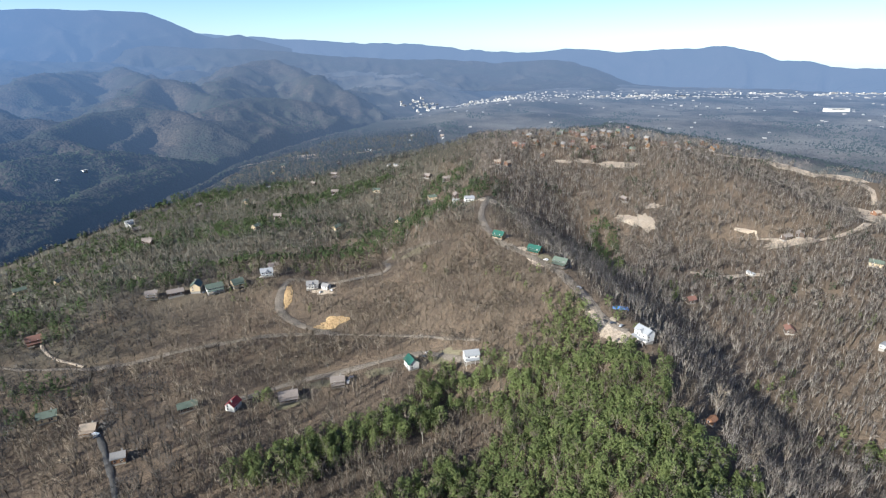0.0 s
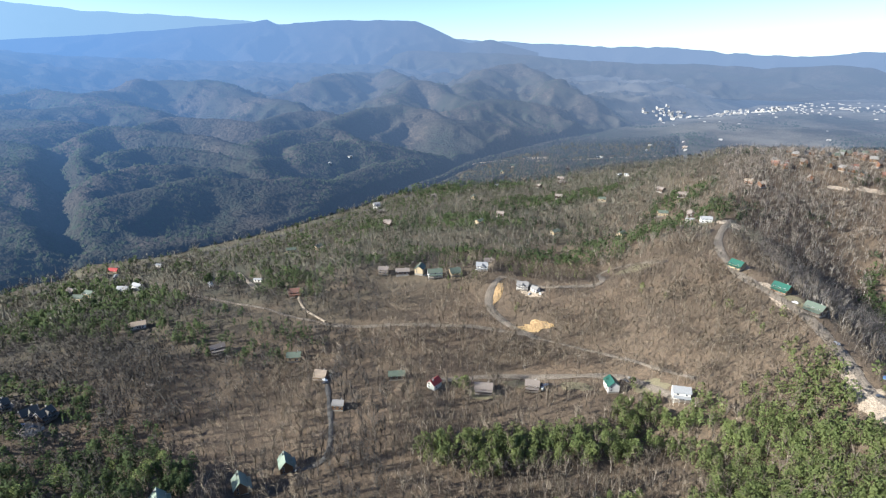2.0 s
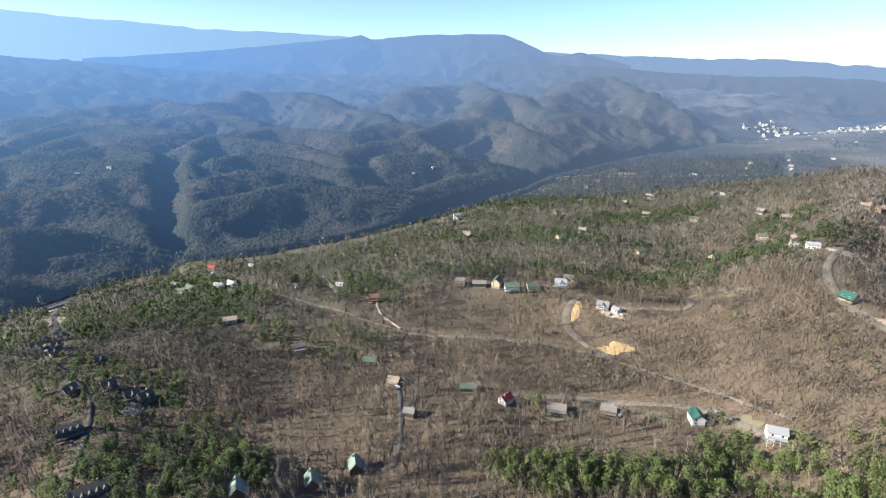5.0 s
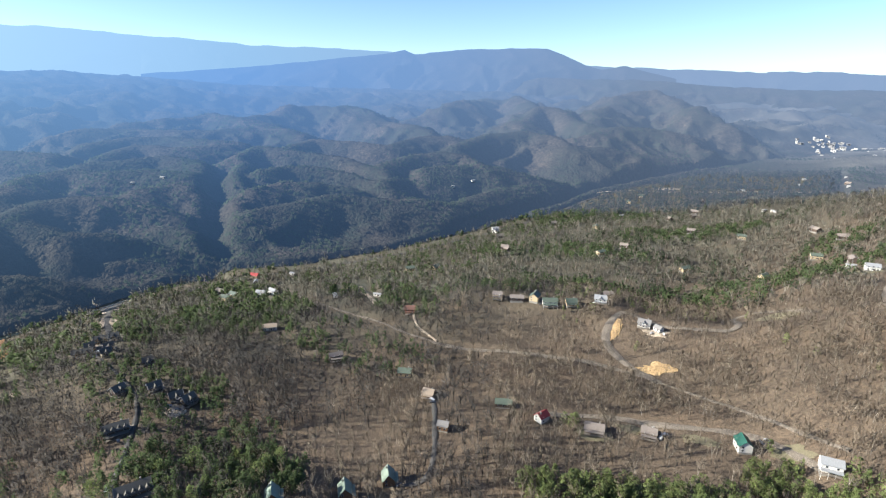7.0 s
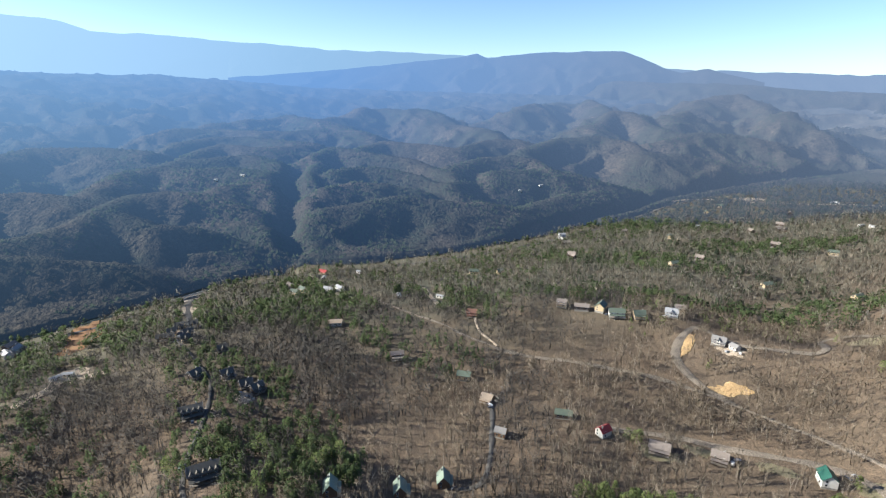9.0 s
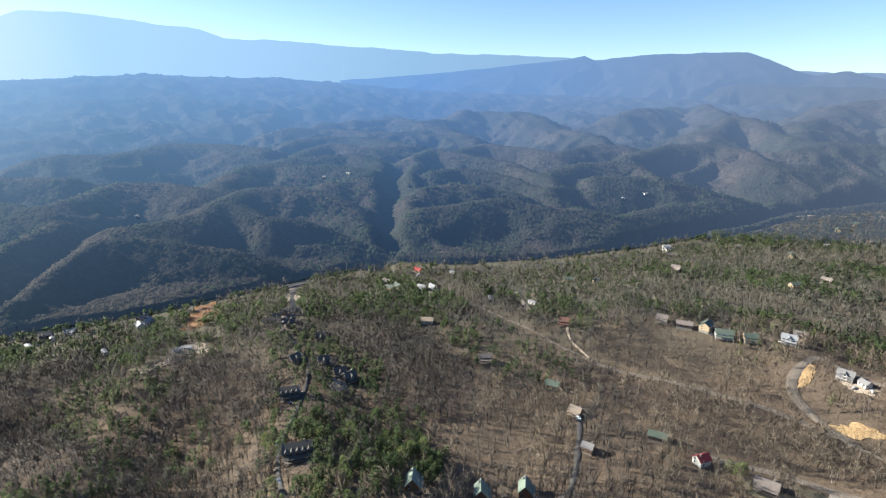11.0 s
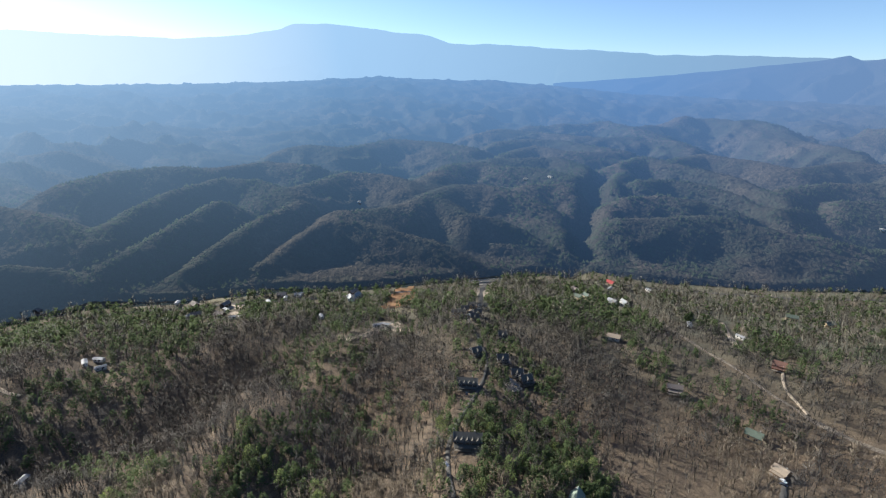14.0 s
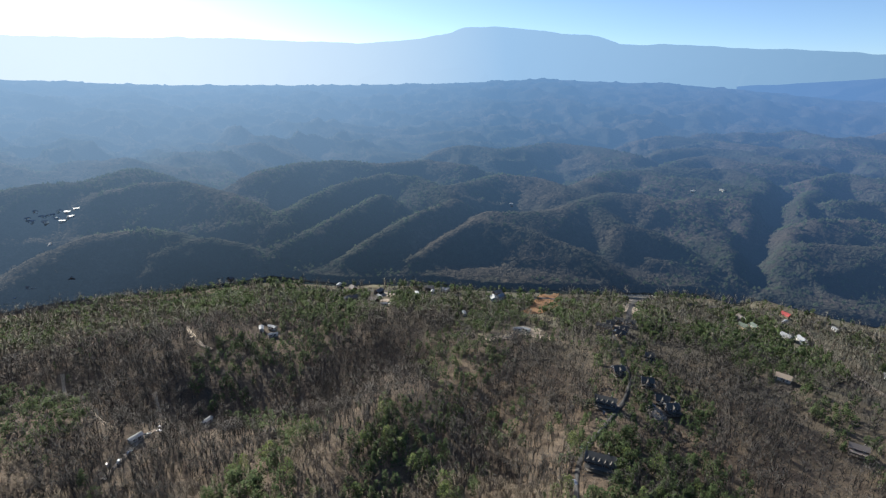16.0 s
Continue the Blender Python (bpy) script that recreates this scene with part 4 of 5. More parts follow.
river_houses = (
    ("trailer", "white mobile home by the river road", PALE_METAL, WHITE_PAINT, ((-672, -70), (-684, -50), (-690, -34), (-618, -106), (-640, -160), (-600, -4), (-541, 66), (-537, 56), (-461, 390), (-417, 417), (596, 918), (341, 543), (-299, -224), (-490, -212), (-497, -203), (-480, -196), (-355, -204), (361, 380), (-582, -570), (-659, -428), (-693, -184), (-651, -118), (-694, -32), (-620, 386), (-609, 439))),
    ("cabin", "orange log house on bare ground", TAN_SHINGLE, ORANGE_LOGS, ((592, 700), (84, 824), (100, 826))),
)
for kind, label, roof, wall, spots in far_houses + river_houses:
    trailer = kind == "trailer"
    first = house(kind, label, *spots[0], 20, 9 if trailer else 12 if kind != "cabin" else 10, 4 if trailer else 8, 2.8 if trailer else 4.2, 0.8 if trailer else 2.6, roof, wall,
                  0, chimney=not trailer, group=kind + "s of the valley", category="mobile home" if trailer else "house")
    strewn = []
    if kind in ("farmhouse", "trailer"):
        local = random.Random(len(label))
        while len(strewn) < 9:
            hx, hy = local.uniform(-480, 40), local.uniform(680, 1560)
            if hx > np.interp(hy, RIVER_Y, RIVER_X) + 60 and math.hypot(hx, hy) < 1650:
                strewn.append((hx, hy))
    for k, (hx, hy) in enumerate(list(spots[1:]) + strewn):
        lot(hx, hy, 12)
        copy_thing(first, pose(hx, hy, float(land(hx, hy)) + 0.9, 0, 0, (47 * k) % 180))

# small houses on the hills across the river, raised to canopy height to show from the camera
first = None
for k, (hx, hy) in enumerate(((-991, 71), (-780, -695), (-778, -681), (-789, -676), (-800, -669), (-796, -652), (-800, -640), (-760, -686), (-768, -670), (-784, -663), (-784, -639), (-762, -693), (-774, -645), (-1027, 415), (-1004, 459), (-647, 945), (-657, 888))):
    m = pose(hx, hy, float(land(hx, hy)) + 8.6, 0, 0, 53 * k % 180)
    if first is None:
        first = house("hill_house", "pale-roofed house set on the canopy of the far hills", hx, hy, 20, 9, 7, 2.6, 0.8, PALE_METAL, WHITE_PAINT, 0, chimney=False, group="houses on the far hills", foot=9.0)
        first.matrix_world = m
    else:
        copy_thing(first, m)

for hx, hy, ht in ((246, 478, 20), (310, 421, 70)):
    house("cabin", "cabin with a rusty roof among bare trees", hx, hy, ht, 9, 7, 3.6, 2.4, RUST, DARK_WOOD, 0)
house("shed", "small orange wooden shed under bare trees", 160, 260, 40, 5, 4, 2.8, 1.4, ORANGE_LOGS, ORANGE_LOGS, 0, chimney=False, category="shed")

# the hilltop village
random.seed(5)
kinds = [house("chalet", "brown hilltop chalet with a red-brown roof", 357, 1085, 20, 9, 7, 4.8, 3.4, RUST, LOGS, 0, group="hilltop chalets"),
         house("chalet", "dark hilltop chalet with a grey roof", 306, 1060, 60, 9, 7, 4.8, 3.4, GREY_SHINGLE, LOGS, 0, group="hilltop chalets"),
         house("chalet", "hilltop chalet with a green roof", 235, 1040, 40, 9, 7, 4.8, 3.4, DULL_GREEN, LOGS, 0, group="hilltop chalets"),
         house("chalet", "orange log chalet on the hilltop", 402, 1050, 0, 9, 7, 4.8, 3.4, BROWN_SHINGLE, ORANGE_LOGS, 0, group="hilltop chalets")]
for k in range(72):
    a = random.random()
    hx = 130 + 350 * a + random.uniform(-20, 20)
    hy = 975 + 60 * math.sin(3.1 * a) + random.uniform(-95, 50)
    copy_thing(kinds[k % 4], pose(hx, hy, float(land(hx, hy)) + 1.2, 0, 0, random.uniform(0, 180)))

# the town in the plain
def block(label, roof, wall, length, width, height):
    b = new("town_building")
    tagged(b, label, "building", "buildings of the far town")
    L, W = length / 2, width / 2
    part("wall", boxes((-L, L, -W, W, -6, height)), wall, b)
    part("roof", boxes((-L - 0.4, L + 0.4, -W - 0.4, W + 0.4, height, height + 0.7)), roof, b)
    part("window", boxes((-length * 0.3, length * 0.3, -W - 0.1, -W, height * 0.35, height * 0.7)), GLASS, b)
    return b


blocks = [block("white flat-roofed store in the far town", TOWN_ROOF, TOWN_WALL, 14, 9, 4), block("white hotel block in the far town", GREY_SHINGLE, WHITE_PAINT, 9, 7, 5),
          block("white hotel tower in the far town", TOWN_ROOF, WHITE_PAINT, 7, 6, 8), block("long pale warehouse in the far town", TOWN_ROOF, TOWN_WALL, 22, 10, 4),
          block("dark-roofed building in the far town", GREY_SHINGLE, TOWN_WALL, 9, 8, 4)]
town = np.array(TOWN)[:, :2]
for k in range(250):
    s = random.random() * (len(town) - 1.01)
    i = int(s)
    c = town[i] + (town[i + 1] - town[i]) * (s - i)
    hx, hy = c[0] + random.gauss(0, 30), c[1] + random.gauss(0, 60)
    if float(land(hx, hy)) > 78:
        hx, hy = c[0] + 420, c[1] + 80
    m = pose(hx, hy, float(canopy(np.array(hx), np.array(hy))) + 1.0, 0, 0, random.uniform(-25, 40))
    if k < len(blocks):
        blocks[k].matrix_world = m
    else:
        copy_thing(blocks[(k * 7) % 5], m)
bm = []
for k in range(800):
    s = random.random() * (len(town) - 1.01)
    i = int(s)
    c = town[i] + (town[i + 1] - town[i]) * (s - i)
    hx, hy = c[0] + random.gauss(0, 60), c[1] + random.gauss(0, 130)
    if k >= 700:
        hx, hy = random.uniform(-150, 1900), random.uniform(1350, 2700)
    if math.hypot(hx, hy) < 1150 or hx < np.interp(hy, RIVER_Y, RIVER_X) or float(land(hx, hy)) > 112:
        continue
    z0, a, b, h = float(canopy(np.array(hx), np.array(hy))), random.uniform(2, 5), random.uniform(2, 3.5), random.uniform(2, 4)
    bm.append((hx - a, hx + a, hy - b, hy + b, z0 - 4, z0 + h))
town_me = bpy.data.meshes.new("town_houses")
built = boxes(*bm)
built.to_mesh(town_me)
built.free()
town_me.materials.append(TOWN_WALL)
tagged(new("town_houses", town_me), "pale small houses scattered through the far town", "houses", kind="stuff")
shed = block("long white industrial shed in the plain", TOWN_ROOF, WHITE_PAINT, 90, 20, 6)
shed.matrix_world = pose(1440, 2010, float(canopy(np.array(1440.0), np.array(2010.0))) + 6, 0, 0, 5)


def car(label, x, y, turn, paint):
    c = new("car")
    tagged(c, label, "car", "parked cars")
    bm = prism([(-2.2, 0.4), (2.2, 0.4), (2.25, 0.85), (1.2, 0.95), (0.6, 1.45), (-1.2, 1.45), (-1.9, 0.95), (-2.25, 0.85)], -0.88, 0.88, False)
    bmesh.ops.bevel(bm, geom=list(bm.edges), offset=0.05, segments=1, affect='EDGES')
    part("body", bm, paint, c)
    part("side_glass", boxes((-1.1, 0.5, -0.9, 0.9, 1.0, 1.35)), GLASS, c)
    for wx in (-1.4, 1.4):
        for wy in (-0.8, 0.8):
            bm = bmesh.new()
            bmesh.ops.create_cone(bm, cap_ends=True, segments=12, radius1=0.34, radius2=0.34, depth=0.22, matrix=pose(wx, wy, 0.34, 90))
            part("wheel", bm, RUBBER, c)
    c.matrix_world = pose(x, y, float(land(x, y)) + 0.95, 0, 0, turn)


for k, (cx, cy) in enumerate(((-225, 281), (-222, 278), (-119, 472), (-109, 473), (-15, 369), (-12, 372), (-70, 347), (-183, 197), (112, 398), (93, 447), (126, 350), (131, 346),
                              (-321, -221), (-309, -222), (-285, -219), (-274, -219), (-268, -222), (-334, -229), (-300, 82), (-347, 106), (-262, 70), (-530, 160), (-520, 153), (-690, 40), (-625, -100),
                              (-362, 152), (-370, 149), (-560, 350), (-552, 346), (-640, 388), (-186, 500), (-232, 470))):
    car(("white", "dark", "silver")[k % 3] + " car parked on bare ground", cx, cy, 37 * k % 180, (WHITE_CAR, DARK_CAR, SILVER_CAR)[k % 3])

tarp = new("tarpaulin")
tagged(tarp, "crumpled bright blue tarpaulin over building stores", "tarpaulin")
bm = bmesh.new()
bmesh.ops.create_grid(bm, x_segments=14, y_segments=8, size=1)
for v in bm.verts:
    v.co.x *= 6.5
    v.co.y *= 2.8
    v.co.z = 1.6 * (1 - (v.co.x / 6.6) ** 2) * (1 - (v.co.y / 2.9) ** 2) + 0.35 * float(fbm(np.array(v.co.x * 0.7), np.array(v.co.y * 0.7), 3, 4))
bmesh.ops.solidify(bm, geom=bm.faces[:], thickness=0.05)
part("sheet", bm, BLUE_TARP, tarp)
tarp.matrix_world = pose(138, 372, float(land(138, 372)) + 1.0, 0, 0, -10)
bridge = new("concrete_bridge")
tagged(bridge, "pale concrete road bridge beside the dark river", "bridge")
part("deck", boxes((-24, 24, -4.6, 4.6, -0.9, 0)), CONCRETE, bridge)
for side in (-4.6, 4.3):
    part("parapet", boxes((-24, 24, side, side + 0.3, 0, 1.0)), CONCRETE, bridge)
for px in (-12, 12):
    part("pier", boxes((px - 0.7, px + 0.7, -3.6, 3.6, -9, -0.9)), CONCRETE, bridge)
part("roadway", boxes((-24, 24, -3.6, 3.6, 0, 0.06)), ASPHALT, bridge)
bridge.matrix_world = pose(-690, 228, float(land(-690, 228)) + 2.2, 0, 0, 92)
for bx, by in ((-672, 224), (-660, 220), (-646, 214)):
    LOTS.append((bx, by, 11))
tank = new("water_tank")
tagged(tank, "round white tank beside the brown house", "tank")
bm = bmesh.new()
bmesh.ops.create_cone(bm, cap_ends=True, segments=20, radius1=1.3, radius2=1.3, depth=2.4, matrix=pose(0, 0, 1.2))
bmesh.ops.create_cone(bm, cap_ends=True, segments=20, radius1=1.3, radius2=0.2, depth=0.5, matrix=pose(0, 0, 2.65))
part("shell", bm, WHITE_PAINT, tank)
tank.matrix_world = pose(-71, 341, float(land(-71, 341)) + 0.8)

# ---------- woods ----------
rng = np.random.default_rng(7)


class Soup:
    """Collects triangles of one plant."""
    def __init__(self):
        self.v, self.f, self.s = [], [], []

    def tri(self, a, b, c, slot):
        n = len(self.v)
        self.v += [a, b, c]
        self.f.append((n, n + 1, n + 2))
        self.s.append(slot)

    def spike(self, p, q, r0, r1, slot, sides=3):
        p, q = np.array(p, float), np.array(q, float)
        d = (q - p) / np.linalg.norm(q - p)
        u = np.cross(d, (0.31, 0.77, 0.1))
        u /= np.linalg.norm(u)
        w = np.cross(d, u)
        n = len(self.v)
        for k in range(sides):
            a = 2 * math.pi * k / sides
            off = math.cos(a) * u + math.sin(a) * w
            self.v += [p + r0 * off, q + r1 * off]
        for k in range(sides):
            a, b = n + 2 * k, n + 2 * ((k + 1) % sides)
            self.f += [(a, b, b + 1), (a, b + 1, a + 1)]
            self.s += [slot, slot]

    def sliver(self, p, q, width, slot):
        p, q = np.array(p, float), np.array(q, float)
        side = np.cross(q - p, rng.normal(size=3))
        side *= width / (np.linalg.norm(side) + 1e-9)
        self.tri(p - side / 2, p + side / 2, q, slot)

    def spray(self, c, r, slot, single=False):
        """One or two leaning triangles: a spray of needles."""
        c = np.array(c, float)
        n = len(self.v)
        out = rng.normal(size=3)
        out /= np.linalg.norm(out)
        up = rng.normal(size=3) + (0, 0, 0.8)
        up /= np.linalg.norm(up)
        side = np.cross(out, up)
        side /= np.linalg.norm(side) + 1e-6
        self.v += [c - side * r * 0.8 - up * r * 0.4, c + out * r * 0.9, c + up * r * 1.1, c + side * r * 0.8 - up * r * 0.3]
        if single:
            self.v.pop()
            self.f.append((n, n + 1, n + 2))
            self.s.append(slot)
            return
        self.f += [(n, n + 1, n + 2), (n + 1, n + 3, n + 2)]
        self.s += [slot, slot]

    def dome(self, c, r, high, slot):
        """A low rounded crown."""
        n = len(self.v)
        turn = rng.uniform(0, 6.28)
        for k in range(5):
            a = turn + 1.2566 * k
            q = r * rng.uniform(0.75, 1.25)
            self.v.append(np.array((c[0] + q * math.cos(a), c[1] + q * math.sin(a), c[2] - high * rng.uniform(0.5, 0.9))))
        self.v.append(np.array((c[0], c[1], c[2] + 0.3 * high)))
        self.f += [(n + k, n + (k + 1) % 5, n + 5) for k in range(5)]
        self.s += [slot] * 5

    def done(self):
        return np.array(self.v), np.array(self.f), np.array(self.s)


def bare_tree(limbs=7, twigs=44, thick=0.85, cheap=False):
    """A leafless hardwood one unit high: trunk, forked limbs and fine twigs."""
    s = Soup()
    lean = rng.normal(0, 0.025, 2)
    fork = rng.uniform(0.30, 0.5)
    top = np.array((lean[0], lean[1], fork))
    if cheap:
        s.sliver((0, 0, -0.04), top * 1.6, 0.030 * thick, 0)
        s.sliver((0, 0, -0.04), top * 1.6, 0.030 * thick, 0)
    else:
        s.spike((0, 0, -0.04), top, 0.0135 * thick, 0.010 * thick, 0)
    tips = []
    for k in range(limbs):
        a = 2.4 * k + rng.uniform(-0.4, 0.4)
        low = rng.uniform(0.5, 1.0)
        reach = rng.uniform(0.05, 0.24)
        end = np.array((lean[0] + reach * math.cos(a), lean[1] + reach * math.sin(a), rng.uniform(0.70, 1.0)))
        for _ in range(1 if cheap else 2):
            s.sliver(top * low, end, 0.017 * thick, 0)
        tips.append((top * low, end))
    for k in range(twigs):
        p, q = tips[rng.integers(len(tips))]
        at = p + (q - p) * rng.uniform(0.3, 1.0)
        out = rng.normal(size=3) * (0.075, 0.075, 0.05) + (0, 0, 0.06)
        out[:2] += (q - p)[:2] * 0.35
        s.sliver(at, at + out, 0.0118 * thick, 1)
    return s.done()


def pine_tree(sprays=150, size=0.055, tall=False, single=True):
    """A pine one unit high: trunk and an uneven crown of needle sprays in whorls."""
    s = Soup()
    s.spike((0, 0, -0.04), (0, 0, 0.92), 0.013, 0.003, 1)
    boughs = [(rng.uniform(0, 6.28), rng.uniform(0.6, 1.15)) for _ in range(30)]
    for k in range(sprays):
        a, stretch = boughs[rng.integers(30)]
        h = rng.uniform(0.20, 1.0) ** 0.85
        wide = (0.28 * (1.03 - h) ** 0.7 + 0.025) if tall else 0.31 * math.sqrt(max(0.02, 1 - ((h - 0.52) / 0.5) ** 2))
        a += rng.normal(0, 0.25)
        r = wide * stretch * rng.uniform(0.25, 1.0) ** 0.6
        s.spray((r * math.cos(a), r * math.sin(a), h * 0.96 - 0.15 * r), size * rng.uniform(0.7, 1.4), 0, single)
    return s.done()


def crown_tree(twigs=34, thick=1.0):
    """A leafless hardwood seen from afar: a thin trunk under a haze of twigs."""
    s = Soup()
    lean = rng.normal(0, 0.03, 2)
    s.sliver((0, 0, -0.04), (lean[0], lean[1], 0.8), 0.026 * thick, 0)
    for k in range(3):
        a = rng.uniform(0, 6.28)
        s.sliver((0, 0, 0.35), (0.16 * math.cos(a), 0.16 * math.sin(a), 0.85), 0.016 * thick, 0)
    for k in range(twigs):
        d = rng.normal(size=3)
        d /= np.linalg.norm(d)
        p = np.array((lean[0], lean[1], 0.62)) + d * (0.24, 0.24, 0.34) * rng.uniform(0.35, 1.0) ** 0.5
        out = d * 0.07 + rng.normal(size=3) * 0.035 + (0, 0, 0.05)
        s.sliver(p - out * 0.5, p + out, 0.019 * thick, 1)
    return s.done()


def outward(v):
    """Soft normals of a crown: away from its middle and a little upwards."""
    n = v * (2.2, 2.2, 1.0) - (0, 0, 0.42)
    n = n / (np.linalg.norm(n, axis=1)[:, None] + 1e-6) + (0, 0, 0.30)
    return n / np.linalg.norm(n, axis=1)[:, None]


def plant(name, label, templates, xy, tall, materials, category="forest", lie=0.0):
    """Many plants joined into one mesh; each keeps its own tint."""
    pick = rng.integers(len(templates), size=len(xy))
    turn = rng.uniform(0, 2 * np.pi, len(xy))
    z = land(xy[:, 0], xy[:, 1])
    tint = np.clip(rng.normal(0.45, 0.27, len(xy)), 0, 1)
    vs, fs, ss, ts, ns, base = [], [], [], [], [], 0
    for k, (v, f, s) in enumerate(templates):
        f = f.copy()
        soft_n = outward(v)
        cut = np.cross(v[f[:, 1]] - v[f[:, 0]], v[f[:, 2]] - v[f[:, 0]])
        back = (cut * soft_n[f].mean(1)).sum(1) < 0
        f[back] = f[back][:, ::-1]
        w = np.nonzero(pick == k)[0]
        if not len(w):
            continue
        c, sn = np.cos(turn[w])[:, None], np.sin(turn[w])[:, None]
        h = tall[w][:, None]
        wide = h * rng.uniform(0.8, 1.25, (len(w), 1))
        x = (v[:, 0] * c - v[:, 1] * sn) * wide + xy[w, 0:1]
        y = (v[:, 0] * sn + v[:, 1] * c) * wide + xy[w, 1:2]
        zz = v[:, 2] * h + z[w][:, None]
        slope = np.stack([land(xy[w, 0] - 8, xy[w, 1]) - land(xy[w, 0] + 8, xy[w, 1]), land(xy[w, 0], xy[w, 1] - 8) - land(xy[w, 0], xy[w, 1] + 8)], -1) / 16 if lie else np.zeros((len(w), 2))
        nx, ny = soft_n[:, 0] * c - soft_n[:, 1] * sn, soft_n[:, 0] * sn + soft_n[:, 1] * c
        nx, ny, nz = nx + lie * slope[:, :1], ny + lie * slope[:, 1:], np.broadcast_to(soft_n[:, 2] + lie, nx.shape)
        size = np.sqrt(nx * nx + ny * ny + nz * nz)
        ns.append(np.stack([nx / size, ny / size, nz / size], -1).reshape(-1, 3))
        vs.append(np.stack([x, y, zz], -1).reshape(-1, 3))
        fs.append((f[None] + (base + np.arange(len(w)) * len(v))[:, None, None]).reshape(-1, 3))
        ss.append(np.tile(s, len(w)))
        ts.append(np.repeat(tint[w], len(v)))
        base += len(w) * len(v)
    ob = mesh_object(name, np.concatenate(vs), np.concatenate(fs), materials, np.concatenate(ss), np.concatenate(ts), True, None, np.concatenate(ns))
    return tagged(ob, label, category, kind="stuff")


# groves of pine: x, y, half length, half width, turn
PINES = [(90, 300, 95, 55, 80), (40, 225, 90, 45, 0), (110, 200, 60, 60, 0), (-60, 190, 60, 25, 20), (-60, 640, 190, 50, 35),
         (-230, 560, 90, 35, 15), (-300, 490, 60, 25, 20), (-330, 70, 70, 45, 30), (-270, 110, 60, 30, 0), (-420, 150, 90, 40, 15),
         (-600, 110, 60, 25, 50), (-660, 60, 70, 30, 70), (-480, 250, 80, 40, 20), (-560, 330, 110, 45, 0),
         (-290, -60, 70, 38, 15), (-230, -110, 50, 40, 0), (-520, -160, 120, 50, 0), (-420, -210, 60, 40, 0), (-300, -330, 90, 60, 30),
         ]
PINES += [(-600, -330, 90, 60, 70), (-640, -120, 70, 35, 80), (-330, 700, 160, 60, 10), (-420, 950, 200, 70, 20), (-200, 850, 150, 50, 20),
         (-126, 318, 12, 7, 0), (-420, 420, 80, 30, 20), (0, 800, 90, 30, 60), (200, 620, 120, 25, 80)]


PINES += [(-640, 130, 60, 16, 50), (-610, 60, 60, 16, 50), (-560, 200, 70, 22, 10), (-560, 20, 50, 40, 0), (-690, 0, 120, 30, 85), (-650, -230, 80, 40, 60)]
PINES += [(20, 330, 45, 30, 0), (-40, 285, 60, 20, 25), (-95, 250, 40, 18, 20), (-305, -30, 45, 28, 10), (-245, 78, 30, 20, 0), (-235, 137, 28, 20, 0), (-281, 163, 26, 16, 0),
          (-327, 129, 42, 20, 10), (-517, 200, 50, 28, 0), (-537, 280, 60, 28, 20), (-469, 331, 40, 25, 0)]


# long bands of the near slopes: half width, then points on the map
BARE_BANDS = [(23, (-264, -81), (-366, -72), (-486, -67), (-566, -33)),
              (26, (-247, 37), (-330, 56), (-420, 91), (-467, 117)),
              (39, (-232, 202), (-290, 228), (-351, 231), (-419, 222), (-481, 207)),
              (18, (-223, 355), (-290, 351), (-390, 354), (-568, 397)),
              (35, (-278, 390), (-279, 423))]
GREY_BANDS = [(26, (-215, 320), (-195, 285), (-165, 240), (-148, 200))]
PINE_BANDS = [(22, (-328, 78), (-324, 106), (-309, 140), (-298, 164), (-234, 148)),
              (24, (-269, -47), (-307, -35), (-356, -15)),
              (24, (-491, -41), (-412, -8), (-443, 22)),
              (27, (-228, 74), (-298, 122), (-236, 121), (-341, 128), (-454, 137)),
              (19, (-576, 313), (-432, 290), (-333, 282), (-284, 290)),
              (21, (-381, 396), (-340, 429), (-343, 504)),
              (11, (-575, 55), (-675, 49), (-732, 103), (-724, 169)),
              (16, (-377, -184), (-290, -100))]


def in_bands(bands, x, y):
    """How far a spot lies within any of the bands, 0 to 1."""
    most = np.zeros(np.shape(x))
    for half, *line in bands:
        d, _ = along([(px, py, 0) for px, py in line], x + 14 * fbm(x / 40, y / 40, 2, 131), y)
        most = np.maximum(most, 1 - step(0.55, 1.15, d / half))
    return most


def pine_share(x, y):
    """How far a spot belongs to the pines, 0 to 1."""
    share = np.zeros(np.shape(x))
    for px, py, a, b, turn in PINES:
        c, s = math.cos(radians(turn)), math.sin(radians(turn))
        u, v = (x - px) * c + (y - py) * s, (y - py) * c - (x - px) * s
        share = np.maximum(share, 1.25 - ((u / a) ** 2 + (v / b) ** 2))
    share = share + 0.55 * fbm(x / 60, y / 60, 3, 81)
    valley = 1 - step(-60, 40, x)
    bank = 0.42 * (1 - step(110, 200, x - np.interp(y, RIVER_Y, RIVER_X))) * step(-0.35, 0.1, fbm(x / 70, y / 70, 2, 97))
    share = np.maximum(share, bank * valley)
    back = (0.22 + 0.55 * fbm(x / 110, y / 80, 3, 91)) * valley + 0.015
    r = np.hypot(x, y)
    share = np.maximum(share, np.where(r > 500, back, np.where(x < -240, 0.8 * back, 0.02)))
    share = np.where(r > 540, step(0.05, 0.95, share + 0.04 * (x < 0)), step(0.22, 0.62, share))
    return np.maximum(share * (1 - 0.93 * in_bands(BARE_BANDS, x, y)), 0.85 * in_bands(PINE_BANDS, x, y))


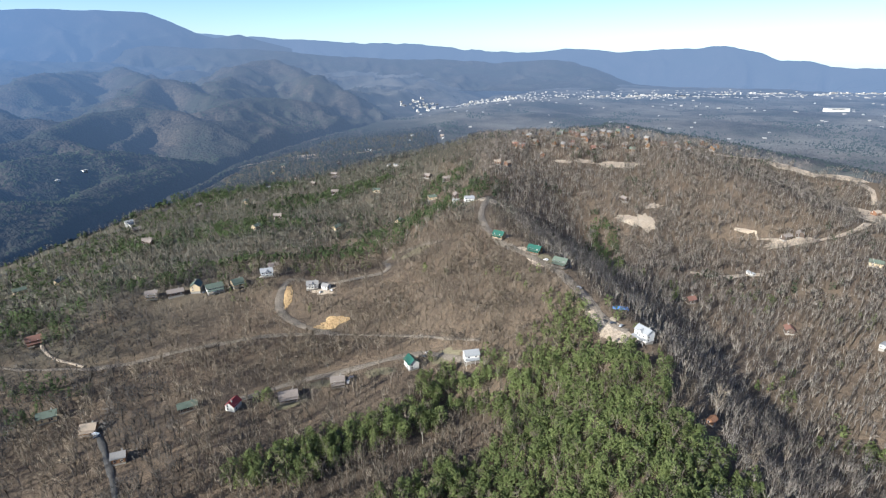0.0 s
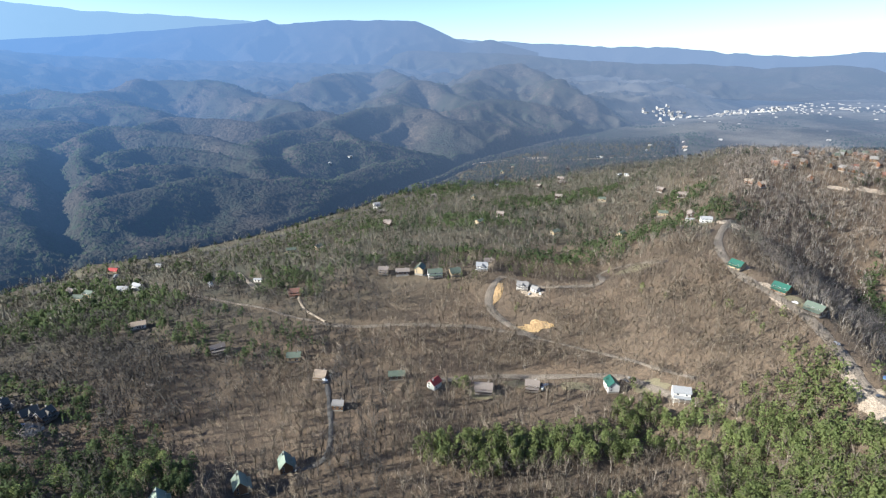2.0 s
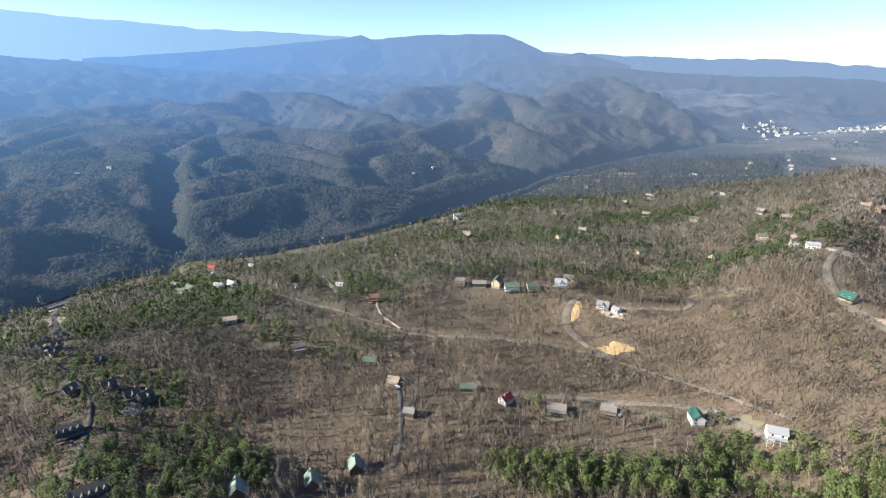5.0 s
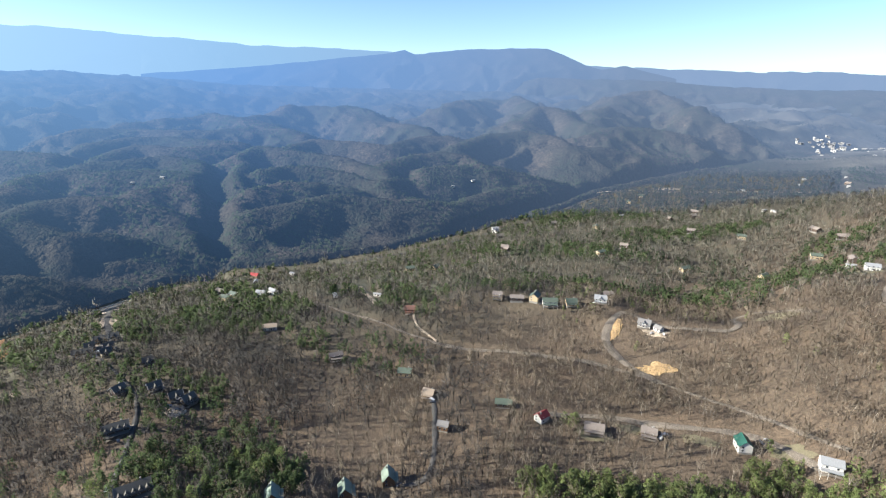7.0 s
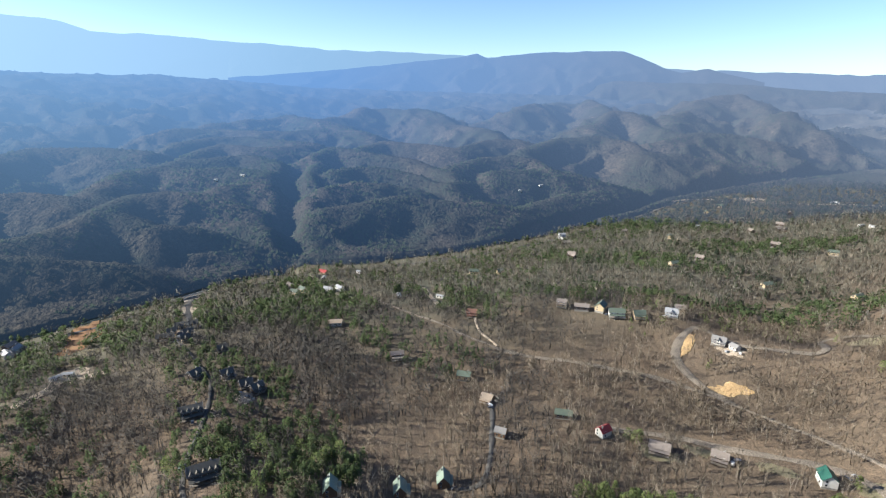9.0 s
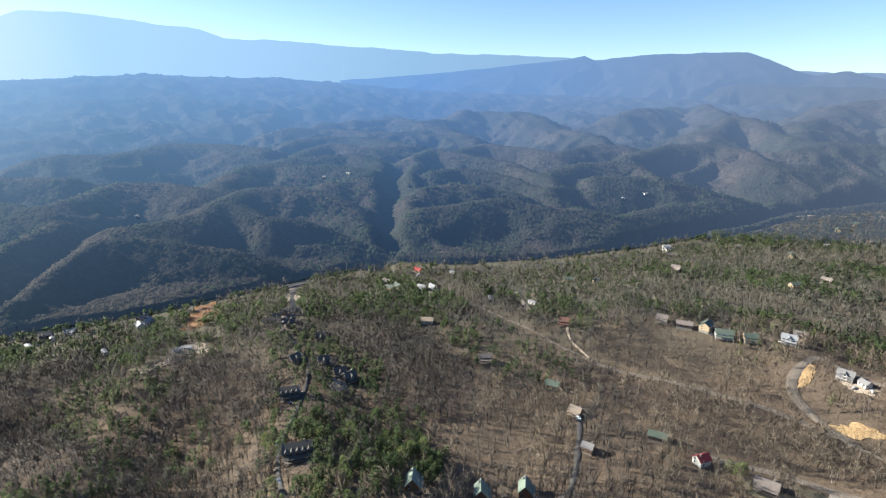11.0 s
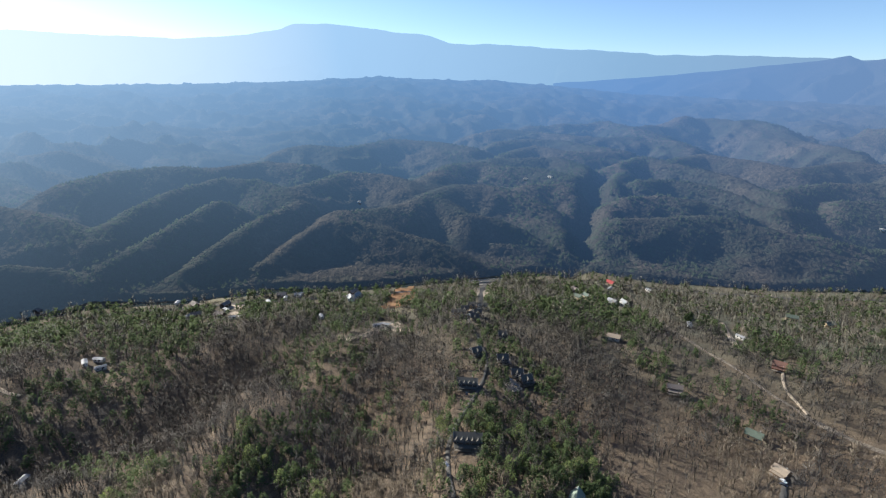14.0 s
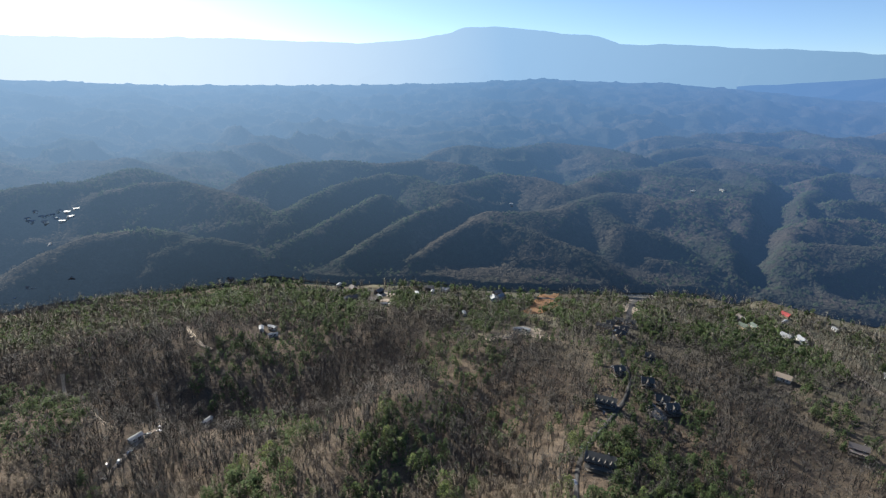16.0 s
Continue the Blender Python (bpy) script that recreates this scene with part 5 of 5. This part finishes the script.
def scatter(r0, r1, az0, az1, spacing):
    """Random spots, one in spacing squared on average."""
    n = int(np.radians(az1 - az0) * (r1 * r1 - r0 * r0) / 2 / spacing ** 2)
    r = np.sqrt(rng.uniform(r0 * r0, r1 * r1, n))
    ux, uy = bearing(rng.uniform(az0, az1, n))
    xy = np.stack([ux * r, uy * r], 1)
    return xy[~bare_ground(xy[:, 0], xy[:, 1])]


def thinned(xy, low, seed, size=55):
    """Leaves fewer trees in some places."""
    keep = low + (1 - low) * step(-0.25, 0.25, fbm(xy[:, 0] / size, xy[:, 1] / size, 3, seed))
    for cx, cy, a, b, least in OPENINGS:
        inside = ((xy[:, 0] - cx) / a) ** 2 + ((xy[:, 1] - cy) / b) ** 2
        keep = keep * (least + (1 - least) * step(0.6, 1.2, inside))
    keep = keep * (1 - 0.12 * in_bands(BARE_BANDS, xy[:, 0], xy[:, 1]))
    return xy[rng.uniform(size=len(xy)) < keep]


# open woods where the leaf litter shows: x, y, half widths, share of trees kept
OPENINGS = [(-30, 450, 85, 60, 0.8), (-200, 430, 90, 45, 0.55), (-265, 215, 55, 55, 0.6), (-245, 40, 70, 40, 0.9), (-40, 300, 70, 35, 0.6), (-330, 330, 60, 40, 0.6)]
near = np.concatenate([scatter(120, 580, -54, 144, 4.6), scatter(160, 580, 55, 144, 6.2)])
grove = np.concatenate([scatter(140, 580, -54, 144, 5.8), scatter(140, 480, -54, 40, 5.6)])
mid = np.concatenate([scatter(580, 1090, -54, 144, 6.0), scatter(560, 760, 50, 144, 7.5)])
deep = scatter(1060, 1700, 0, 34, 6.6)
deep = deep[valley(deep[:, 0], deep[:, 1]) > 0.6]
mid = mid[np.interp(mid[:, 1], RIVER_Y, RIVER_X) < mid[:, 0] - 8]
rear = scatter(60, 900, 146, 304, 17)
hard = near[rng.uniform(size=len(near)) > pine_share(near[:, 0], near[:, 1]) * np.where(near[:, 0] > -200, 0.58, 0.80)]
hard = thinned(hard, 0.7, 101)
r = np.hypot(hard[:, 0], hard[:, 1])
wander = 60 * fbm(hard[:, 0] / 90, hard[:, 1] / 90, 3, 111)
crest_x = np.interp(hard[:, 1], (60, 200, 300, 350, 440, 530, 655, 841), (40, 110, 146, 140, 104, 58, 48, 85))
east = hard[:, 0] > crest_x + 12 + 0.3 * wander
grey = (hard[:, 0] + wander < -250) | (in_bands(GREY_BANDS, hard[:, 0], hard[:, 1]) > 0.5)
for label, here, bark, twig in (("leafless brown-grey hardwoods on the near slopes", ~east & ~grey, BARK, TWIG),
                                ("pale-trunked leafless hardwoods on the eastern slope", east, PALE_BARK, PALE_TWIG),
                                ("leafless dark grey hardwoods down the valley side", grey, SHADED_TWIG, SHADED_TWIG)):
    one, two = hard[here & (r < 350)], hard[here & (r >= 350)]
    plant("bare_forest", label, [bare_tree() for _ in range(9)], one, rng.uniform(11, 19, len(one)), [bark, twig])
    make = [bare_tree(5, 26, 1.25, True) for _ in range(9)] if bark is PALE_BARK else [crown_tree(34, 1.0) for _ in range(9)]
    plant("bare_forest", label, make, two, rng.uniform(11, 18, len(two)), [bark, twig])
soft = grove[rng.uniform(size=len(grove)) < pine_share(grove[:, 0], grove[:, 1]) * 0.9]
r = np.hypot(soft[:, 0], soft[:, 1])
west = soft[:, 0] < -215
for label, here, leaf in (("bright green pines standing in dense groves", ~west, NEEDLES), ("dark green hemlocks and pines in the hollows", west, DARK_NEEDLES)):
    one, two = soft[here & (r < 340)], soft[here & (r >= 340)]
    plant("pine_forest", label, [pine_tree(170, 0.050, k % 3 == 0) for k in range(9)], one, rng.uniform(8, 15, len(one)), [leaf, PINEBARK], lie=0.9)
    plant("pine_forest", label, [pine_tree(50, 0.066, k % 3 == 0, False) for k in range(9)], two, rng.uniform(6.5, 12.5, len(two)), [leaf, PINEBARK], lie=0.9)
is_pine = rng.uniform(size=len(mid)) < pine_share(mid[:, 0], mid[:, 1]) * 0.8
hard = mid[~is_pine]
east = hard[:, 0] > 60 + 60 * fbm(hard[:, 0] / 90, hard[:, 1] / 90, 3, 113)
for label, here, bark, twig in (("leafless grey winter woods of the valley", ~east, BARK, VALLEY_TWIG), ("leafless pale woods on the eastern hills", east, PALE_BARK, PALE_TWIG)):
    plant("bare_forest", label, [crown_tree(15, 1.85) for _ in range(7)], hard[here], rng.uniform(11, 18, here.sum()), [bark, twig])
soft = mid[is_pine]
thick_stand = (pine_share(soft[:, 0], soft[:, 1]) > 0.85) & (soft[:, 0] > -350)
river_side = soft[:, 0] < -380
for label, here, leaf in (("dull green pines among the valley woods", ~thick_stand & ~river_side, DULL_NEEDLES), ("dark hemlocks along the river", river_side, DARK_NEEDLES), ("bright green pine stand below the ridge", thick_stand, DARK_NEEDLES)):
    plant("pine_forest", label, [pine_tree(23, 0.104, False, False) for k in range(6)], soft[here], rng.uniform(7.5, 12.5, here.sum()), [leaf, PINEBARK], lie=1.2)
hard = rng.uniform(size=len(deep)) > 0.35
# trees of the far valley glow with the same painted haze
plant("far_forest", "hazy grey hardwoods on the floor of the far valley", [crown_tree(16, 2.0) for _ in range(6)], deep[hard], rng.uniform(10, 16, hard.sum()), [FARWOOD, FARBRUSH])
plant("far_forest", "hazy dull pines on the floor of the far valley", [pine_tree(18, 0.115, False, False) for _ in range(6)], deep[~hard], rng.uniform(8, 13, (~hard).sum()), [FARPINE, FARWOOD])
# crowns standing up out of the far canopy
spots = np.concatenate([scatter(640, 1350, 20, 144, 8.0), scatter(1080, 2000, -54, 144, 11.5), scatter(1060, 2100, -54, 20, 15), scatter(2000, 2900, -54, 144, 21)])
w = np.interp(spots[:, 1], RIVER_Y, RIVER_X) - spots[:, 0]
d, _ = along(TOWN, spots[:, 0], spots[:, 1])
far = np.hypot(spots[:, 0], spots[:, 1])
spots = spots[(d > 140) & (valley(spots[:, 0], spots[:, 1]) < 0.2) & ((w > 20) | (far > 1080))]
far = np.hypot(spots[:, 0], spots[:, 1])
# more dark conifers on slopes turned from the sun, deepening shade by colour
turned_from_sun = ((land(spots[:, 0] - 12, spots[:, 1]) - land(spots[:, 0] + 12, spots[:, 1])) * sx * -1 + (land(spots[:, 0], spots[:, 1] - 12) - land(spots[:, 0], spots[:, 1] + 12)) * sy * -1) / 24
conifer = rng.uniform(size=len(spots)) < step(-0.3, 0.45, 1.5 * fbm(spots[:, 0] / 130, spots[:, 1] / 130, 3, 121) + 0.6 * turned_from_sun) * 0.85
tuft, spire = [], []
for k in range(8):
    s = Soup()
    s.dome((0, 0, 0.56), 0.30, 0.20, 0)
    for j in range(2):
        a = rng.uniform(0, 6.28)
        q = rng.uniform(0.05, 0.24)
        s.sliver((q * math.cos(a), q * math.sin(a), 0.45), (1.5 * q * math.cos(a), 1.5 * q * math.sin(a), rng.uniform(0.64, 0.74)), 0.05, 1)
    tuft.append(s.done())
    s = Soup()
    s.dome((0, 0, 0.66), 0.18, 0.30, 0)
    spire.append(s.done())
# these crowns also carry painted haze in their materials
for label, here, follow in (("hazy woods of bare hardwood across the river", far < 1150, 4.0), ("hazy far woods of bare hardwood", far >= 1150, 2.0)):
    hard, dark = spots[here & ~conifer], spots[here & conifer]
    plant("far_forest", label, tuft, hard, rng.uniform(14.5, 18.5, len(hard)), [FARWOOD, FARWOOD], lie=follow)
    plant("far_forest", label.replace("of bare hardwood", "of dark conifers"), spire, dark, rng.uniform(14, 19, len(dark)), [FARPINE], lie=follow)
plant("bare_forest", "leafless winter woods behind the hill", [crown_tree(8, 2.2) for _ in range(4)], rear,
      rng.uniform(13, 22, len(rear)), [BARK, TWIG])


def single_trees(name, label, spots, make, tall, materials):
    """Trees that stand apart, each with its trunk and crown."""
    first = None
    for k, (x, y) in enumerate(spots):
        h = tall[k]
        m = pose(x, y, float(land(x, y)) - 0.3, 0, 0, 77 * k) @ Matrix.Diagonal((h, h, h, 1))
        if k % 12 == 0:
            v, f, s = make()
            first = new(name)
            tagged(first, label, "tree", name + "s near the crest")
            tint = np.full(len(v), rng.uniform(0.2, 0.9))
            mesh_object("trunk", v[:6], f[:6], [materials[TRUNK[name]]], tint=tint[:6], parent=first)
            mesh_object("crown", v[6:], f[6:] - 6, materials, s[6:], tint[6:], parent=first)
            first.matrix_world = m
        else:
            c = copy_thing(first, pose(0, 0, 0))
            c.matrix_basis = m


TRUNK = {"pine_tree": 1, "bare_tree": 0}
lone = scatter(185, 330, -50, 140, 17)
lone_pine = lone[pine_share(lone[:, 0], lone[:, 1]) > 0.5][:90]
single_trees("pine_tree", "bushy green pine rising above its neighbours", lone_pine, lambda: pine_tree(260, 0.045), rng.uniform(12, 17, len(lone_pine)), [NEEDLES, PINEBARK])
lone_bare = lone[pine_share(lone[:, 0], lone[:, 1]) < 0.25][:110]
single_trees("bare_tree", "pale leafless hardwood with spreading limbs", lone_bare, lambda: bare_tree(9, 80), rng.uniform(15, 21, len(lone_bare)), [BARK, TWIG])
